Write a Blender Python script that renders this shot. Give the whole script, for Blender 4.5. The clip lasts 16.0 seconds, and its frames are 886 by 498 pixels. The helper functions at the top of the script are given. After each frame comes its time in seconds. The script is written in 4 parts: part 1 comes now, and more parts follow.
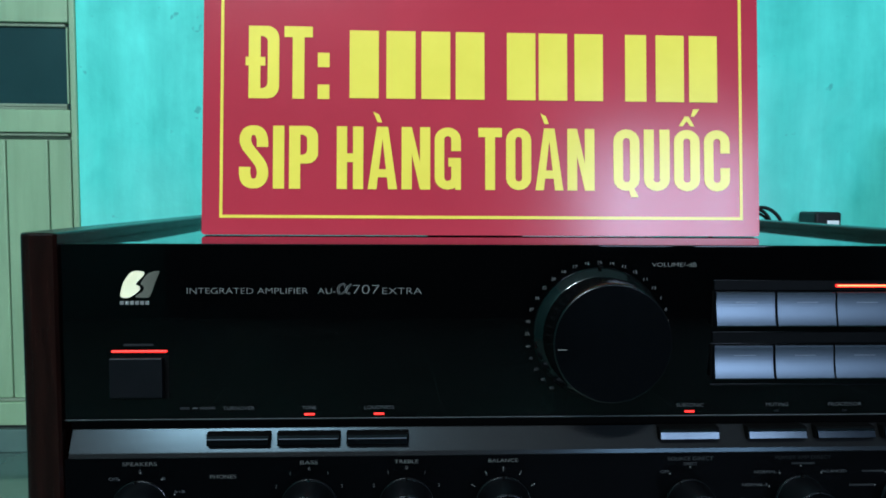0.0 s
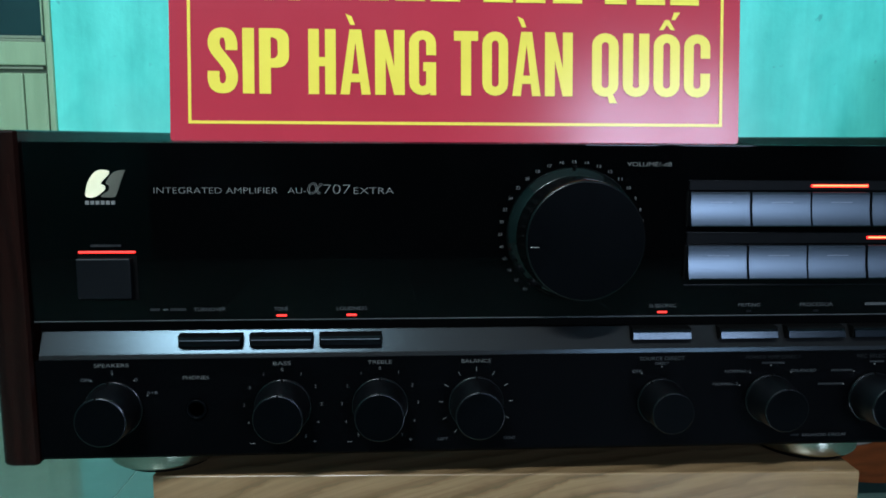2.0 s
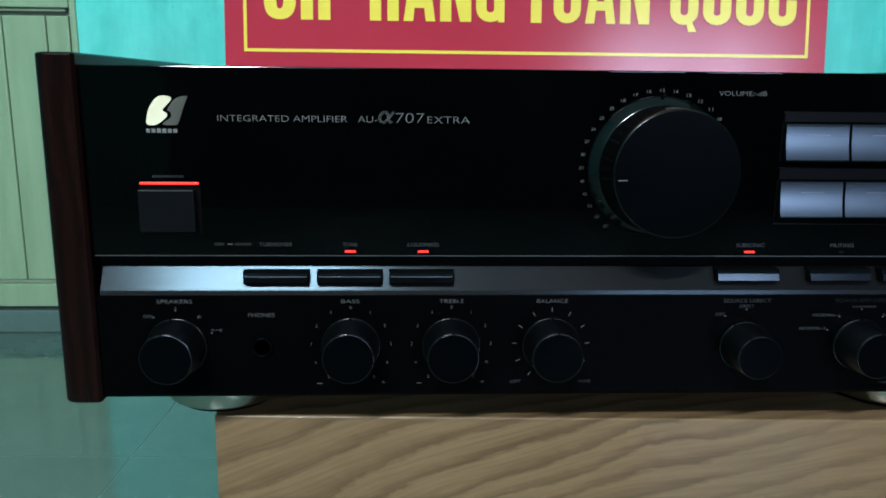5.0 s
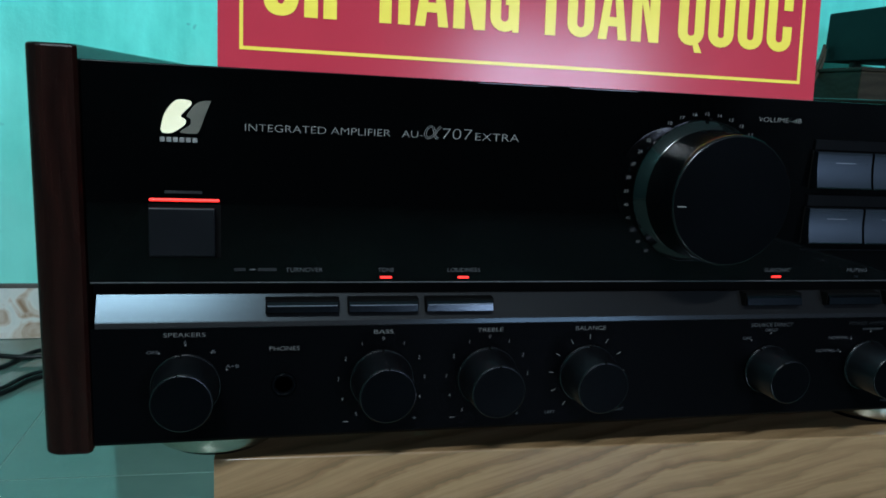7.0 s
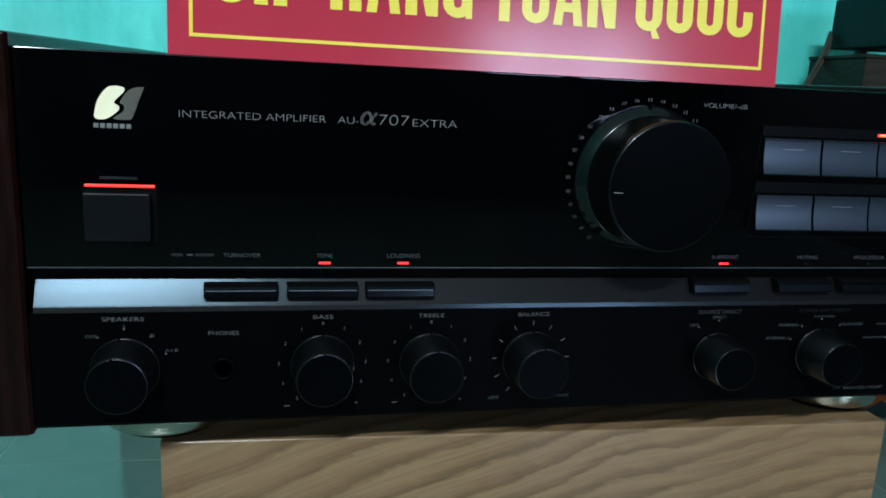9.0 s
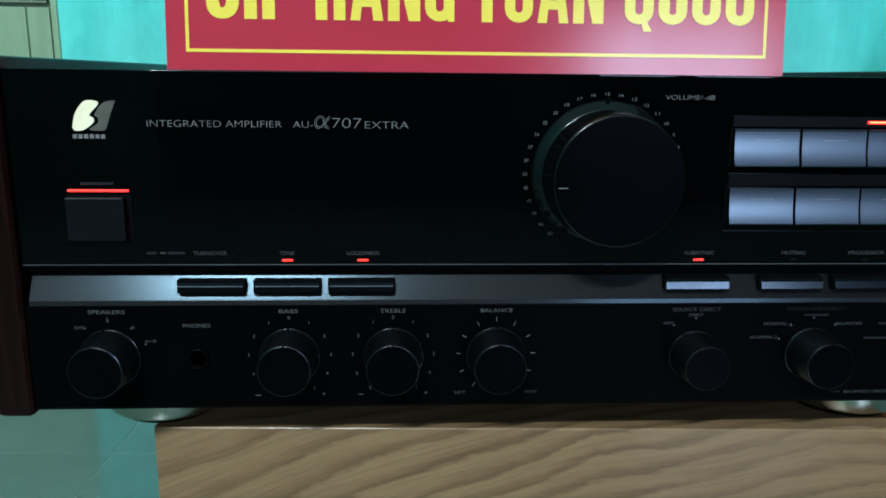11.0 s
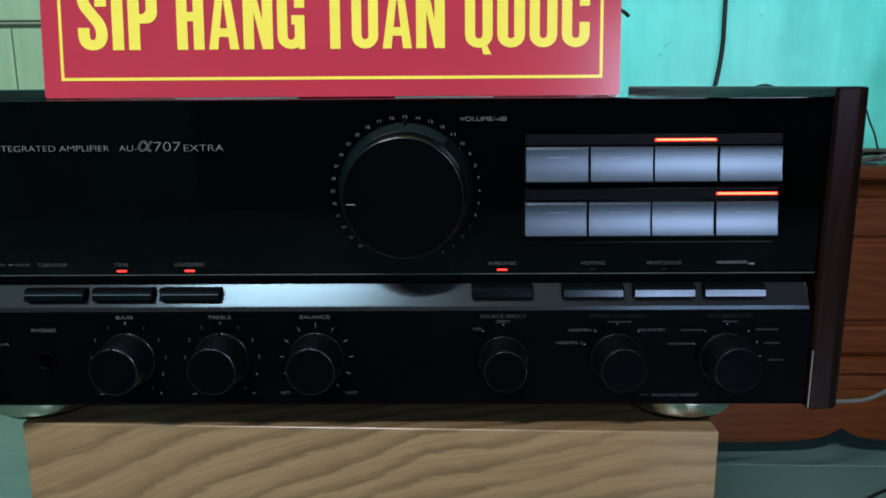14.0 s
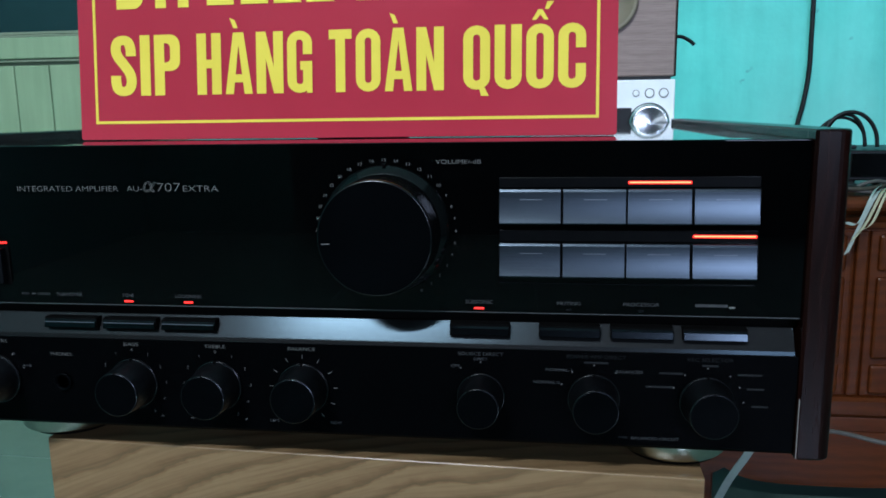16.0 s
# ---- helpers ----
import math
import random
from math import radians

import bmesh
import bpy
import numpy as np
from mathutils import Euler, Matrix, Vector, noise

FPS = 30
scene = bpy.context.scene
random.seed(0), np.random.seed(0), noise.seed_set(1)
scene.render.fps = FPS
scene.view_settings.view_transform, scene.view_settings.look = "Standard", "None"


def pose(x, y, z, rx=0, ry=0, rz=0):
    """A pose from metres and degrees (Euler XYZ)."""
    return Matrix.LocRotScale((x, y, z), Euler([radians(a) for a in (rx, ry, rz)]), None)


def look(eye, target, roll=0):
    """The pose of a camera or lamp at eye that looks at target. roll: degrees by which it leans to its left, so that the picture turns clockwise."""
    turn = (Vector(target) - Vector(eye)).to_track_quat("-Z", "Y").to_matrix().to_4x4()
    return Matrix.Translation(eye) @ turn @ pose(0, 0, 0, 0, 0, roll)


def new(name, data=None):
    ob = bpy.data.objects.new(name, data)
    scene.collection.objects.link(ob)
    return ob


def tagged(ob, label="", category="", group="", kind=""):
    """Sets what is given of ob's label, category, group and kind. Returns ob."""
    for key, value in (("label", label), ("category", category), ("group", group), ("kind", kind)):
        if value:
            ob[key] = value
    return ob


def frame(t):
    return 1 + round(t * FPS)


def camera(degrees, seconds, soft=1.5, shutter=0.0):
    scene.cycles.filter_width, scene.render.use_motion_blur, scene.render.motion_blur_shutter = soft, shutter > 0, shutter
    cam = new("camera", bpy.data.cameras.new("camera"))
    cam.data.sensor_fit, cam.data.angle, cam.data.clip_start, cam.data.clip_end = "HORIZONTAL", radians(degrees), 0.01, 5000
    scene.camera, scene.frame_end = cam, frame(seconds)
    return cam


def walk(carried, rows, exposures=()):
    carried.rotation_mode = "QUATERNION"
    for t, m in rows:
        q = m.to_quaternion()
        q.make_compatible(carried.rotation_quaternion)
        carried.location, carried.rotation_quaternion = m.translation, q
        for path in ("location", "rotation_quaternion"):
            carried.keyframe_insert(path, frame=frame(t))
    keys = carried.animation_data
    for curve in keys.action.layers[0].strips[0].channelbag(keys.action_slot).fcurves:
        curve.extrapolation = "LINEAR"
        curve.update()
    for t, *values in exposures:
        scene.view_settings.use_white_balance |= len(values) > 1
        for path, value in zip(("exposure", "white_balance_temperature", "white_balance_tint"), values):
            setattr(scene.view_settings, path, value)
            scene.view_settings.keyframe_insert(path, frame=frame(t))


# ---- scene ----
cam = camera(59.6, 16.0, soft=1.7)
PATH = [
    (0, (-0.0598, -0.3451, 0.7317), (0.0384, 1.6477, 0.5934), 0.36),
    (0.5, (-0.0557, -0.3447, 0.7276), (0.0563, 1.6458, 0.5688), 0.45),
    (1, (-0.0514, -0.3446, 0.7222), (0.0706, 1.6427, 0.5334), 0.41),
    (1.5, (-0.0509, -0.3425, 0.7193), (0.0781, 1.6419, 0.5055), 0.53),
    (2, (-0.0528, -0.3428, 0.7123), (0.0771, 1.6325, 0.4269), 0.33),
    (2.5, (-0.0516, -0.3400, 0.7073), (0.0680, 1.6249, 0.3540), 0.59),
    (3, (-0.0540, -0.3394, 0.7049), (0.0564, 1.6189, 0.3139), 0.79),
    (3.5, (-0.0590, -0.3358, 0.7035), (0.0335, 1.6209, 0.3000), 0.61),
    (4, (-0.0634, -0.3296, 0.7023), (0.0064, 1.6260, 0.2894), 0.59),
    (4.5, (-0.0706, -0.3268, 0.7008), (-0.0228, 1.6286, 0.2835), 0.59),
    (4.7, (-0.0714, -0.3276, 0.7012), (-0.0170, 1.6286, 0.2884), 0.52),
    (6.8, (-0.1494, -0.2897, 0.7070), (0.2919, 1.6192, 0.3053), 3.21),
    (7, (-0.1490, -0.2911, 0.7063), (0.3016, 1.6149, 0.3012), 3.13),
    (7.5, (-0.1460, -0.2962, 0.7024), (0.3016, 1.6087, 0.2887), 2.81),
    (8, (-0.1363, -0.2974, 0.7041), (0.3111, 1.6062, 0.2843), 3.01),
    (8.5, (-0.1260, -0.2994, 0.7041), (0.3117, 1.6059, 0.2817), 2.75),
    (8.7, (-0.1238, -0.2984, 0.7069), (0.3108, 1.6057, 0.2759), 2.89),
    (10.8, (-0.0647, -0.3133, 0.7068), (0.0560, 1.6345, 0.2690), 0.91),
    (11, (-0.0545, -0.3160, 0.7078), (0.0483, 1.6339, 0.2752), 0.61),
    (11.5, (-0.0376, -0.3208, 0.7036), (0.0470, 1.6313, 0.2770), -0.71),
    (12, (-0.0221, -0.3249, 0.7018), (0.0346, 1.6289, 0.2778), -1.87),
    (12.5, (0.0045, -0.3317, 0.7039), (0.0202, 1.6256, 0.2934), -3.05),
    (13, (0.0177, -0.3366, 0.7091), (0.0117, 1.6242, 0.3154), -3.46),
    (13.5, (0.0326, -0.3411, 0.7123), (0.0138, 1.6199, 0.3194), -2.34),
    (14, (0.0477, -0.3434, 0.7150), (0.0298, 1.6136, 0.3030), -0.35),
    (14.5, (0.0586, -0.3450, 0.7185), (0.0213, 1.6140, 0.3170), 0.39),
    (15, (0.0652, -0.3426, 0.7189), (-0.0685, 1.6122, 0.3175), 0.24),
    (15.5, (0.0941, -0.3510, 0.7238), (-0.1094, 1.6041, 0.3544), -0.35),
    (16, (0.1028, -0.3488, 0.7233), (-0.1649, 1.6021, 0.3735), -0.84),
]
walk(cam, [(t, look(eye, target, roll)) for t, eye, target, roll in PATH],
     [(0, -0.10, 6350, 10), (3, -0.02, 6550, 13), (8, -0.14, 6500, 14), (11, -0.03, 6400, 11), (12.5, 0.06, 6950, 15), (14.5, 0.02, 6750, 18), (16, -0.20, 6400, 18)])

# ---- world and lamps ----
ZL = 0.633          # height of the amplifier's indicator row above the floor
FZ = -ZL            # the floor, seen from that row
WALL_Y, PIER_Y = 1.86, 1.40
world = bpy.data.worlds.new("world")
scene.world = world
world.use_nodes = True
world.node_tree.nodes["Background"].inputs[0].default_value = (0.55, 0.75, 0.8, 1)
world.node_tree.nodes["Background"].inputs[1].default_value = 0.05


def lamp(name, eye, target, width, height, watts, colour):
    data = bpy.data.lights.new(name, "AREA")
    data.shape, data.size, data.size_y, data.energy, data.color = "RECTANGLE", width, height, watts, colour
    ob = new(name, data)
    ob.matrix_world = look(eye, target)
    return ob


TUBE = (-0.95, -3.20, 3.42)
lamp("tube_light", TUBE, (-1.92, 1.6, 0.9), 1.1, 0.06, 206.0, (0.805, 0.955, 1.055))
lamp("tube_light", (TUBE[0], TUBE[1] - 0.02, TUBE[2] + 0.10), (TUBE[0], TUBE[1] - 0.4, 3.6), 1.1, 0.05, 80.0, (0.805, 0.955, 1.055))
WINDOW_X, WINDOW_Z, PANE = (1.11, 1.70), (1.03, 1.94), 0.46
for x in WINDOW_X:
    lamp("window_light", (x + PANE / 2, -4.24, sum(WINDOW_Z) / 2), (x, 1.0, 0.9), PANE - 0.01, WINDOW_Z[1] - WINDOW_Z[0] - 0.02, 37.0, (0.68, 0.87, 1.20))

# ---- materials ----


def tree(name):
    m = bpy.data.materials.new(name)
    m.use_nodes = True
    nt = m.node_tree
    return m, nt, nt.nodes["Principled BSDF"]


def coords(nt, scale=(1, 1, 1), rotation=(0, 0, 0)):
    co = nt.nodes.new("ShaderNodeTexCoord")
    mp = nt.nodes.new("ShaderNodeMapping")
    mp.inputs["Scale"].default_value = scale
    mp.inputs["Rotation"].default_value = rotation
    nt.links.new(co.outputs["Object"], mp.inputs["Vector"])
    return mp.outputs["Vector"]


def noise_node(nt, vector, scale, detail=4.0, rough=0.55, distortion=0.0):
    n = nt.nodes.new("ShaderNodeTexNoise")
    n.inputs["Scale"].default_value = scale
    n.inputs["Detail"].default_value = detail
    n.inputs["Roughness"].default_value = rough
    n.inputs["Distortion"].default_value = distortion
    nt.links.new(vector, n.inputs["Vector"])
    return n.outputs["Fac"]


def ramp(nt, fac, stops):
    r = nt.nodes.new("ShaderNodeValToRGB")
    while len(r.color_ramp.elements) < len(stops):
        r.color_ramp.elements.new(0.5)
    for e, (p, c) in zip(r.color_ramp.elements, stops):
        e.position, e.color = p, (*c, 1)
    nt.links.new(fac, r.inputs["Fac"])
    return r.outputs["Color"]


def mix(nt, fac, a, b, blend="MIX"):
    n = nt.nodes.new("ShaderNodeMix")
    n.data_type, n.blend_type = "RGBA", blend
    for sock, v in ((n.inputs[0], fac), (n.inputs[6], a), (n.inputs[7], b)):
        if isinstance(v, (int, float)):
            sock.default_value = v
        elif isinstance(v, tuple):
            sock.default_value = (*v, 1)
        else:
            nt.links.new(v, sock)
    return n.outputs[2]


def bump(nt, bsdf, height, strength, distance):
    b = nt.nodes.new("ShaderNodeBump")
    b.inputs["Strength"].default_value = strength
    b.inputs["Distance"].default_value = distance
    nt.links.new(height, b.inputs["Height"])
    nt.links.new(b.outputs["Normal"], bsdf.inputs["Normal"])


def rough_of(nt, bsdf, fac, low, high):
    m = nt.nodes.new("ShaderNodeMapRange")
    m.inputs["To Min"].default_value, m.inputs["To Max"].default_value = low, high
    nt.links.new(fac, m.inputs["Value"])
    nt.links.new(m.outputs["Result"], bsdf.inputs["Roughness"])


def surface(name, dark, light, scale=40, rough=(0.4, 0.6), metal=0.0, relief=0.0, fine=None, coat=0.0, stretch=(1, 1, 1), specular=0.5, haze=0.08):
    """Paint, metal or plastic: two shades, uneven gloss and fine relief."""
    m, nt, b = tree(name)
    v = coords(nt, stretch)
    n1, n2 = noise_node(nt, v, scale), noise_node(nt, v, fine or scale * 9, 3)
    c = ramp(nt, n1, [(0.3, dark), (0.7, light)])
    nt.links.new(c, b.inputs["Base Color"])
    b.inputs["Metallic"].default_value = metal
    b.inputs["Specular IOR Level"].default_value = specular
    b.inputs["Coat Weight"].default_value = coat
    b.inputs["Coat Roughness"].default_value = haze
    rough_of(nt, b, n2, *rough)
    if relief:
        bump(nt, b, n2, 0.4, relief)
    return m


def emitter(name, colour, strength):
    m, nt, b = tree(name)
    b.inputs["Base Color"].default_value = (*colour, 1)
    b.inputs["Emission Color"].default_value = (*colour, 1)
    b.inputs["Emission Strength"].default_value = strength
    return m


def wall_paint(name="teal_wall_paint"):
    m, nt, b = tree(name)
    v = coords(nt)
    streak = noise_node(nt, coords(nt, (11, 11, 1.4)), 1.0, 5, 0.6)
    cloud = noise_node(nt, v, 3.4, 6, 0.62, 0.4)
    blot = noise_node(nt, coords(nt, (1, 1, 0.7)), 13, 4, 0.6)
    spots = noise_node(nt, v, 26, 3, 0.5)
    base = ramp(nt, streak, [(0.3, (0.075, 0.70, 0.585)), (0.7, (0.145, 0.92, 0.785))])
    worn = ramp(nt, cloud, [(0.34, (0.60, 0.80, 0.80)), (0.62, (1, 1, 1))])
    c = mix(nt, 0.9, base, worn, "MULTIPLY")
    c = mix(nt, 0.8, c, ramp(nt, blot, [(0.30, (0.80, 0.90, 0.90)), (0.55, (1, 1, 1))]), "MULTIPLY")
    mask = ramp(nt, spots, [(0.70, (0, 0, 0)), (0.76, (1, 1, 1))])
    c = mix(nt, mix(nt, 0.35, mask, (0, 0, 0), "MIX"), c, (0.040, 0.36, 0.32))
    # paler towards the floor, the change broken up by noise
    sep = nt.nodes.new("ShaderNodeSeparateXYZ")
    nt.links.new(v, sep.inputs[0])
    pale_low = nt.nodes.new("ShaderNodeMath")
    pale_low.operation = "MULTIPLY_ADD"
    nt.links.new(sep.outputs["Z"], pale_low.inputs[0])
    pale_low.inputs[1].default_value = -0.55
    nt.links.new(noise_node(nt, coords(nt, (2.2, 2.2, 1.2)), 1.0, 4, 0.55), pale_low.inputs[2])
    c = mix(nt, ramp(nt, pale_low.outputs[0], [(0.40, (0.0, 0.0, 0.0)), (0.72, (0.62, 0.62, 0.62))]), c, (0.26, 0.77, 0.68))
    nt.links.new(c, b.inputs["Base Color"])
    rough_of(nt, b, cloud, 0.45, 0.7)
    bump(nt, b, noise_node(nt, v, 60, 4), 0.16, 0.004)
    return m


def floor_tile(name="green_floor_tile"):
    m, nt, b = tree(name)
    v = coords(nt)
    info = nt.nodes.new("ShaderNodeObjectInfo")
    n1 = noise_node(nt, v, 3, 6, 0.65)
    c = ramp(nt, n1, [(0.3, (0.086, 0.149, 0.128)), (0.7, (0.122, 0.191, 0.164))])
    shade = ramp(nt, info.outputs["Random"], [(0, (0.9, 0.92, 0.92)), (1, (1, 1, 1))])
    c = mix(nt, 1.0, c, shade, "MULTIPLY")
    nt.links.new(c, b.inputs["Base Color"])
    rough_of(nt, b, noise_node(nt, v, 9, 4), 0.07, 0.15)
    b.inputs["Coat Weight"].default_value = 0.4
    b.inputs["Coat Roughness"].default_value = 0.1
    bump(nt, b, noise_node(nt, v, 7, 2), 0.05, 0.01)
    return m


def wood(name, dark, mid, light, along="X", scale=1.0, wave=1.0, rough=(0.3, 0.45), rings=7.0, coat=0.0, specular=0.5, relief=0.0006):
    """Sawn wood: wavering bands of early and late wood along one axis, with pores."""
    m, nt, b = tree(name)
    stretch = {"X": (0.16, 1, 1), "Z": (1, 1, 0.12), "Y": (1, 0.12, 1)}[along]
    v = coords(nt, tuple(s * scale for s in stretch))
    warp = noise_node(nt, coords(nt, tuple(s * scale for s in {"X": (0.45, 1, 1), "Z": (1, 1, 0.45), "Y": (1, 0.45, 1)}[along])), 9 * wave, 2, 0.5)
    w = nt.nodes.new("ShaderNodeTexWave")
    w.wave_type, w.bands_direction = "BANDS", {"X": "Z", "Z": "X", "Y": "X"}[along]
    w.inputs["Scale"].default_value = rings
    w.inputs["Distortion"].default_value = 0.0
    add = nt.nodes.new("ShaderNodeVectorMath")
    add.operation = "MULTIPLY_ADD"
    comb = nt.nodes.new("ShaderNodeCombineXYZ")
    for i in range(3):
        nt.links.new(warp, comb.inputs[i])
    nt.links.new(comb.outputs[0], add.inputs[0])
    add.inputs[1].default_value = (0.16, 0.16, 0.16)
    nt.links.new(v, add.inputs[2])
    nt.links.new(add.outputs[0], w.inputs["Vector"])
    pores = noise_node(nt, coords(nt, tuple(s * scale for s in {"X": (12, 300, 300), "Z": (300, 300, 12), "Y": (300, 12, 300)}[along])), 1.0, 3, 0.6)
    c = ramp(nt, w.outputs["Fac"], [(0.0, dark), (0.45, mid), (1.0, light)])
    c = mix(nt, 0.55, c, ramp(nt, pores, [(0.35, (0.62, 0.58, 0.55)), (0.6, (1, 1, 1))]), "MULTIPLY")
    cloud = noise_node(nt, coords(nt), 6, 3)
    c = mix(nt, 0.6, c, ramp(nt, cloud, [(0.3, (0.8, 0.8, 0.8)), (0.7, (1, 1, 1))]), "MULTIPLY")
    nt.links.new(c, b.inputs["Base Color"])
    b.inputs["Coat Weight"].default_value = coat
    b.inputs["Coat Roughness"].default_value = 0.12
    b.inputs["Specular IOR Level"].default_value = specular
    rough_of(nt, b, pores, *rough)
    bump(nt, b, pores, 0.25, relief)
    return m


def veneer(name="ash_veneer"):
    """Slip-matched ash: slanting growth bands, sharp on one side, with fine pores."""
    m, nt, b = tree(name)
    v = coords(nt)
    sep = nt.nodes.new("ShaderNodeSeparateXYZ")
    nt.links.new(v, sep.inputs[0])

    def calc(op, a, c, d=None):
        n = nt.nodes.new("ShaderNodeMath")
        n.operation = op
        for sock, val in zip(n.inputs, (a, c, d)):
            if val is None:
                continue
            if isinstance(val, (int, float)):
                sock.default_value = val
            else:
                nt.links.new(val, sock)
        return n.outputs[0]

    slow = noise_node(nt, coords(nt, (3.2, 3, 7)), 1.0, 2, 0.5)
    quick = noise_node(nt, coords(nt, (14, 8, 34)), 1.0, 4, 0.6, 0.5)
    height = calc("ADD", sep.outputs["Z"], -0.46)
    lift = calc("MULTIPLY_ADD", sep.outputs["X"], -0.22, height)
    lift = calc("MULTIPLY_ADD", calc("MULTIPLY", sep.outputs["X"], sep.outputs["X"]), 0.62, lift)
    lift = calc("MULTIPLY_ADD", sep.outputs["Y"], 0.9, lift)
    u = calc("MULTIPLY_ADD", slow, 0.062, lift)
    fibre = u
    u = calc("MULTIPLY_ADD", quick, 0.022, u)
    rate = calc("MULTIPLY_ADD", sep.outputs["X"], 140.0, 80.0)
    saw = calc("FRACT", calc("MULTIPLY", u, rate), 0)
    c = ramp(nt, saw, [(0.0, (0.112, 0.077, 0.035)), (0.14, (0.150, 0.089, 0.040)), (0.42, (0.218, 0.136, 0.066)), (0.85, (0.241, 0.157, 0.078)), (1.0, (0.164, 0.093, 0.043))])
    plain = ramp(nt, noise_node(nt, coords(nt, (9, 9, 22)), 1.0, 3, 0.5, 0.6), [(0.40, (0.0, 0.0, 0.0)), (0.70, (0.5, 0.5, 0.5))])
    c = mix(nt, plain, c, (0.216, 0.135, 0.066))
    along = nt.nodes.new("ShaderNodeCombineXYZ")
    for i, val in enumerate((calc("MULTIPLY", sep.outputs["X"], 22.0), calc("MULTIPLY", sep.outputs["Y"], 60.0), calc("MULTIPLY", fibre, 560.0))):
        nt.links.new(val, along.inputs[i])
    pores = noise_node(nt, along.outputs[0], 1.0, 3, 0.65)
    patch = noise_node(nt, coords(nt, (7, 7, 12)), 1.0, 3, 0.5)
    c = mix(nt, 0.10, c, (0.231, 0.142, 0.073))
    c = mix(nt, 0.5, c, ramp(nt, pores, [(0.34, (0.66, 0.62, 0.57)), (0.60, (1.05, 1.05, 1.05))]), "MULTIPLY")
    c = mix(nt, 0.7, c, ramp(nt, patch, [(0.3, (0.82, 0.80, 0.78)), (0.7, (1.0, 1.0, 1.0))]), "MULTIPLY")
    nt.links.new(c, b.inputs["Base Color"])
    rough_of(nt, b, pores, 0.32, 0.44)
    b.inputs["Specular IOR Level"].default_value = 0.3
    b.inputs["Coat Weight"].default_value = 0.07
    b.inputs["Coat Roughness"].default_value = 0.14
    bump(nt, b, pores, 0.15, 0.0004)
    return m


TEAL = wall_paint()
TILE = floor_tile()
GROUT = surface("tile_joint_grout", (0.15, 0.215, 0.19), (0.20, 0.27, 0.24), 60, (0.7, 0.9))
CEIL = surface("white_ceiling_paint", (0.62, 0.66, 0.64), (0.72, 0.76, 0.74), 3, (0.7, 0.9), relief=0.001)
# the room's dimness put into the colour, so the gloss panel reflects black
DARKROOM = surface("near_black_unseen_room", (0.018, 0.026, 0.027), (0.028, 0.038, 0.039), 3, (0.7, 0.9))
GLOSS = surface("black_gloss_panel", (0.0004, 0.0004, 0.0005), (0.0006, 0.0006, 0.0007), 30, (0.02, 0.04), specular=0.21)
SATIN = surface("black_satin_panel", (0.0004, 0.0005, 0.0007), (0.0007, 0.0008, 0.0011), 30, (0.34, 0.42), fine=900, specular=0.027)
STRIP = surface("black_light_strip", (0.0014, 0.0016, 0.0019), (0.0021, 0.0024, 0.0028), 60, (0.3, 0.4), specular=0.06)
BAND = surface("brushed_dark_metal", (0.0053, 0.0081, 0.0096), (0.0068, 0.0103, 0.0121), 30, (0.165, 0.205), metal=1.0, stretch=(0.05, 1, 1), fine=700, coat=0.26, haze=0.55)
CASE = surface("black_case_enamel", (0.0015, 0.0018, 0.002), (0.0025, 0.003, 0.0033), 40, (0.02, 0.05), specular=0.5)
KEY = surface("silver_blue_key_metal", (0.057, 0.072, 0.086), (0.066, 0.083, 0.099), 60, (0.29, 0.33), metal=1.0, stretch=(0.25, 1, 1), fine=900)
SLIM = surface("grey_slim_key_metal", (0.018, 0.0225, 0.0265), (0.023, 0.0285, 0.0325), 60, (0.14, 0.20), metal=1.0)
DARKKEY = surface("dark_key_plastic", (0.003, 0.0034, 0.0042), (0.0045, 0.005, 0.006), 60, (0.3, 0.4), specular=0.09)
LEGENDGLINT = surface("key_legend_and_glint", (0.16, 0.18, 0.21), (0.20, 0.22, 0.25), 90, (0.4, 0.5), metal=0.7)
KNOB = surface("black_knob_metal", (0.0007, 0.0010, 0.0013), (0.0010, 0.0014, 0.0018), 60, (0.26, 0.30), specular=0.02)
KNOBGLOSS = surface("black_knob_gloss", (0.0014, 0.0021, 0.0021), (0.0020, 0.0028, 0.0028), 60, (0.10, 0.13), specular=0.45)
EDGE = surface("dark_turned_edge", (0.0015, 0.0017, 0.0019), (0.0022, 0.0024, 0.0027), 90, (0.17, 0.21), specular=0.42)
GLINTLINE = surface("edge_glint_metal", (0.085, 0.088, 0.092), (0.115, 0.118, 0.122), 90, (0.3, 0.4), metal=0.6)
KNOBSIDE = surface("black_knob_side", (0.046, 0.049, 0.057), (0.057, 0.061, 0.070), 60, (0.33, 0.39), metal=1.0)
KNOBBODY = surface("black_volume_body", (0.0010, 0.0012, 0.0015), (0.0015, 0.0018, 0.0021), 60, (0.20, 0.24), specular=0.36)
FAINT = surface("worn_panel_print", (0.010, 0.011, 0.012), (0.020, 0.021, 0.022), 90, (0.5, 0.6), specular=0.05)
HOLE = surface("dark_recess", (0.001, 0.001, 0.001), (0.002, 0.002, 0.002), 90, (0.7, 0.9), specular=0.05)
PRINT = surface("grey_panel_print", (0.122, 0.122, 0.114), (0.158, 0.157, 0.147), 90, (0.5, 0.6), specular=0.2)
DIGIT = surface("worn_dial_print", (0.081, 0.081, 0.078), (0.108, 0.108, 0.103), 90, (0.5, 0.6), specular=0.15)
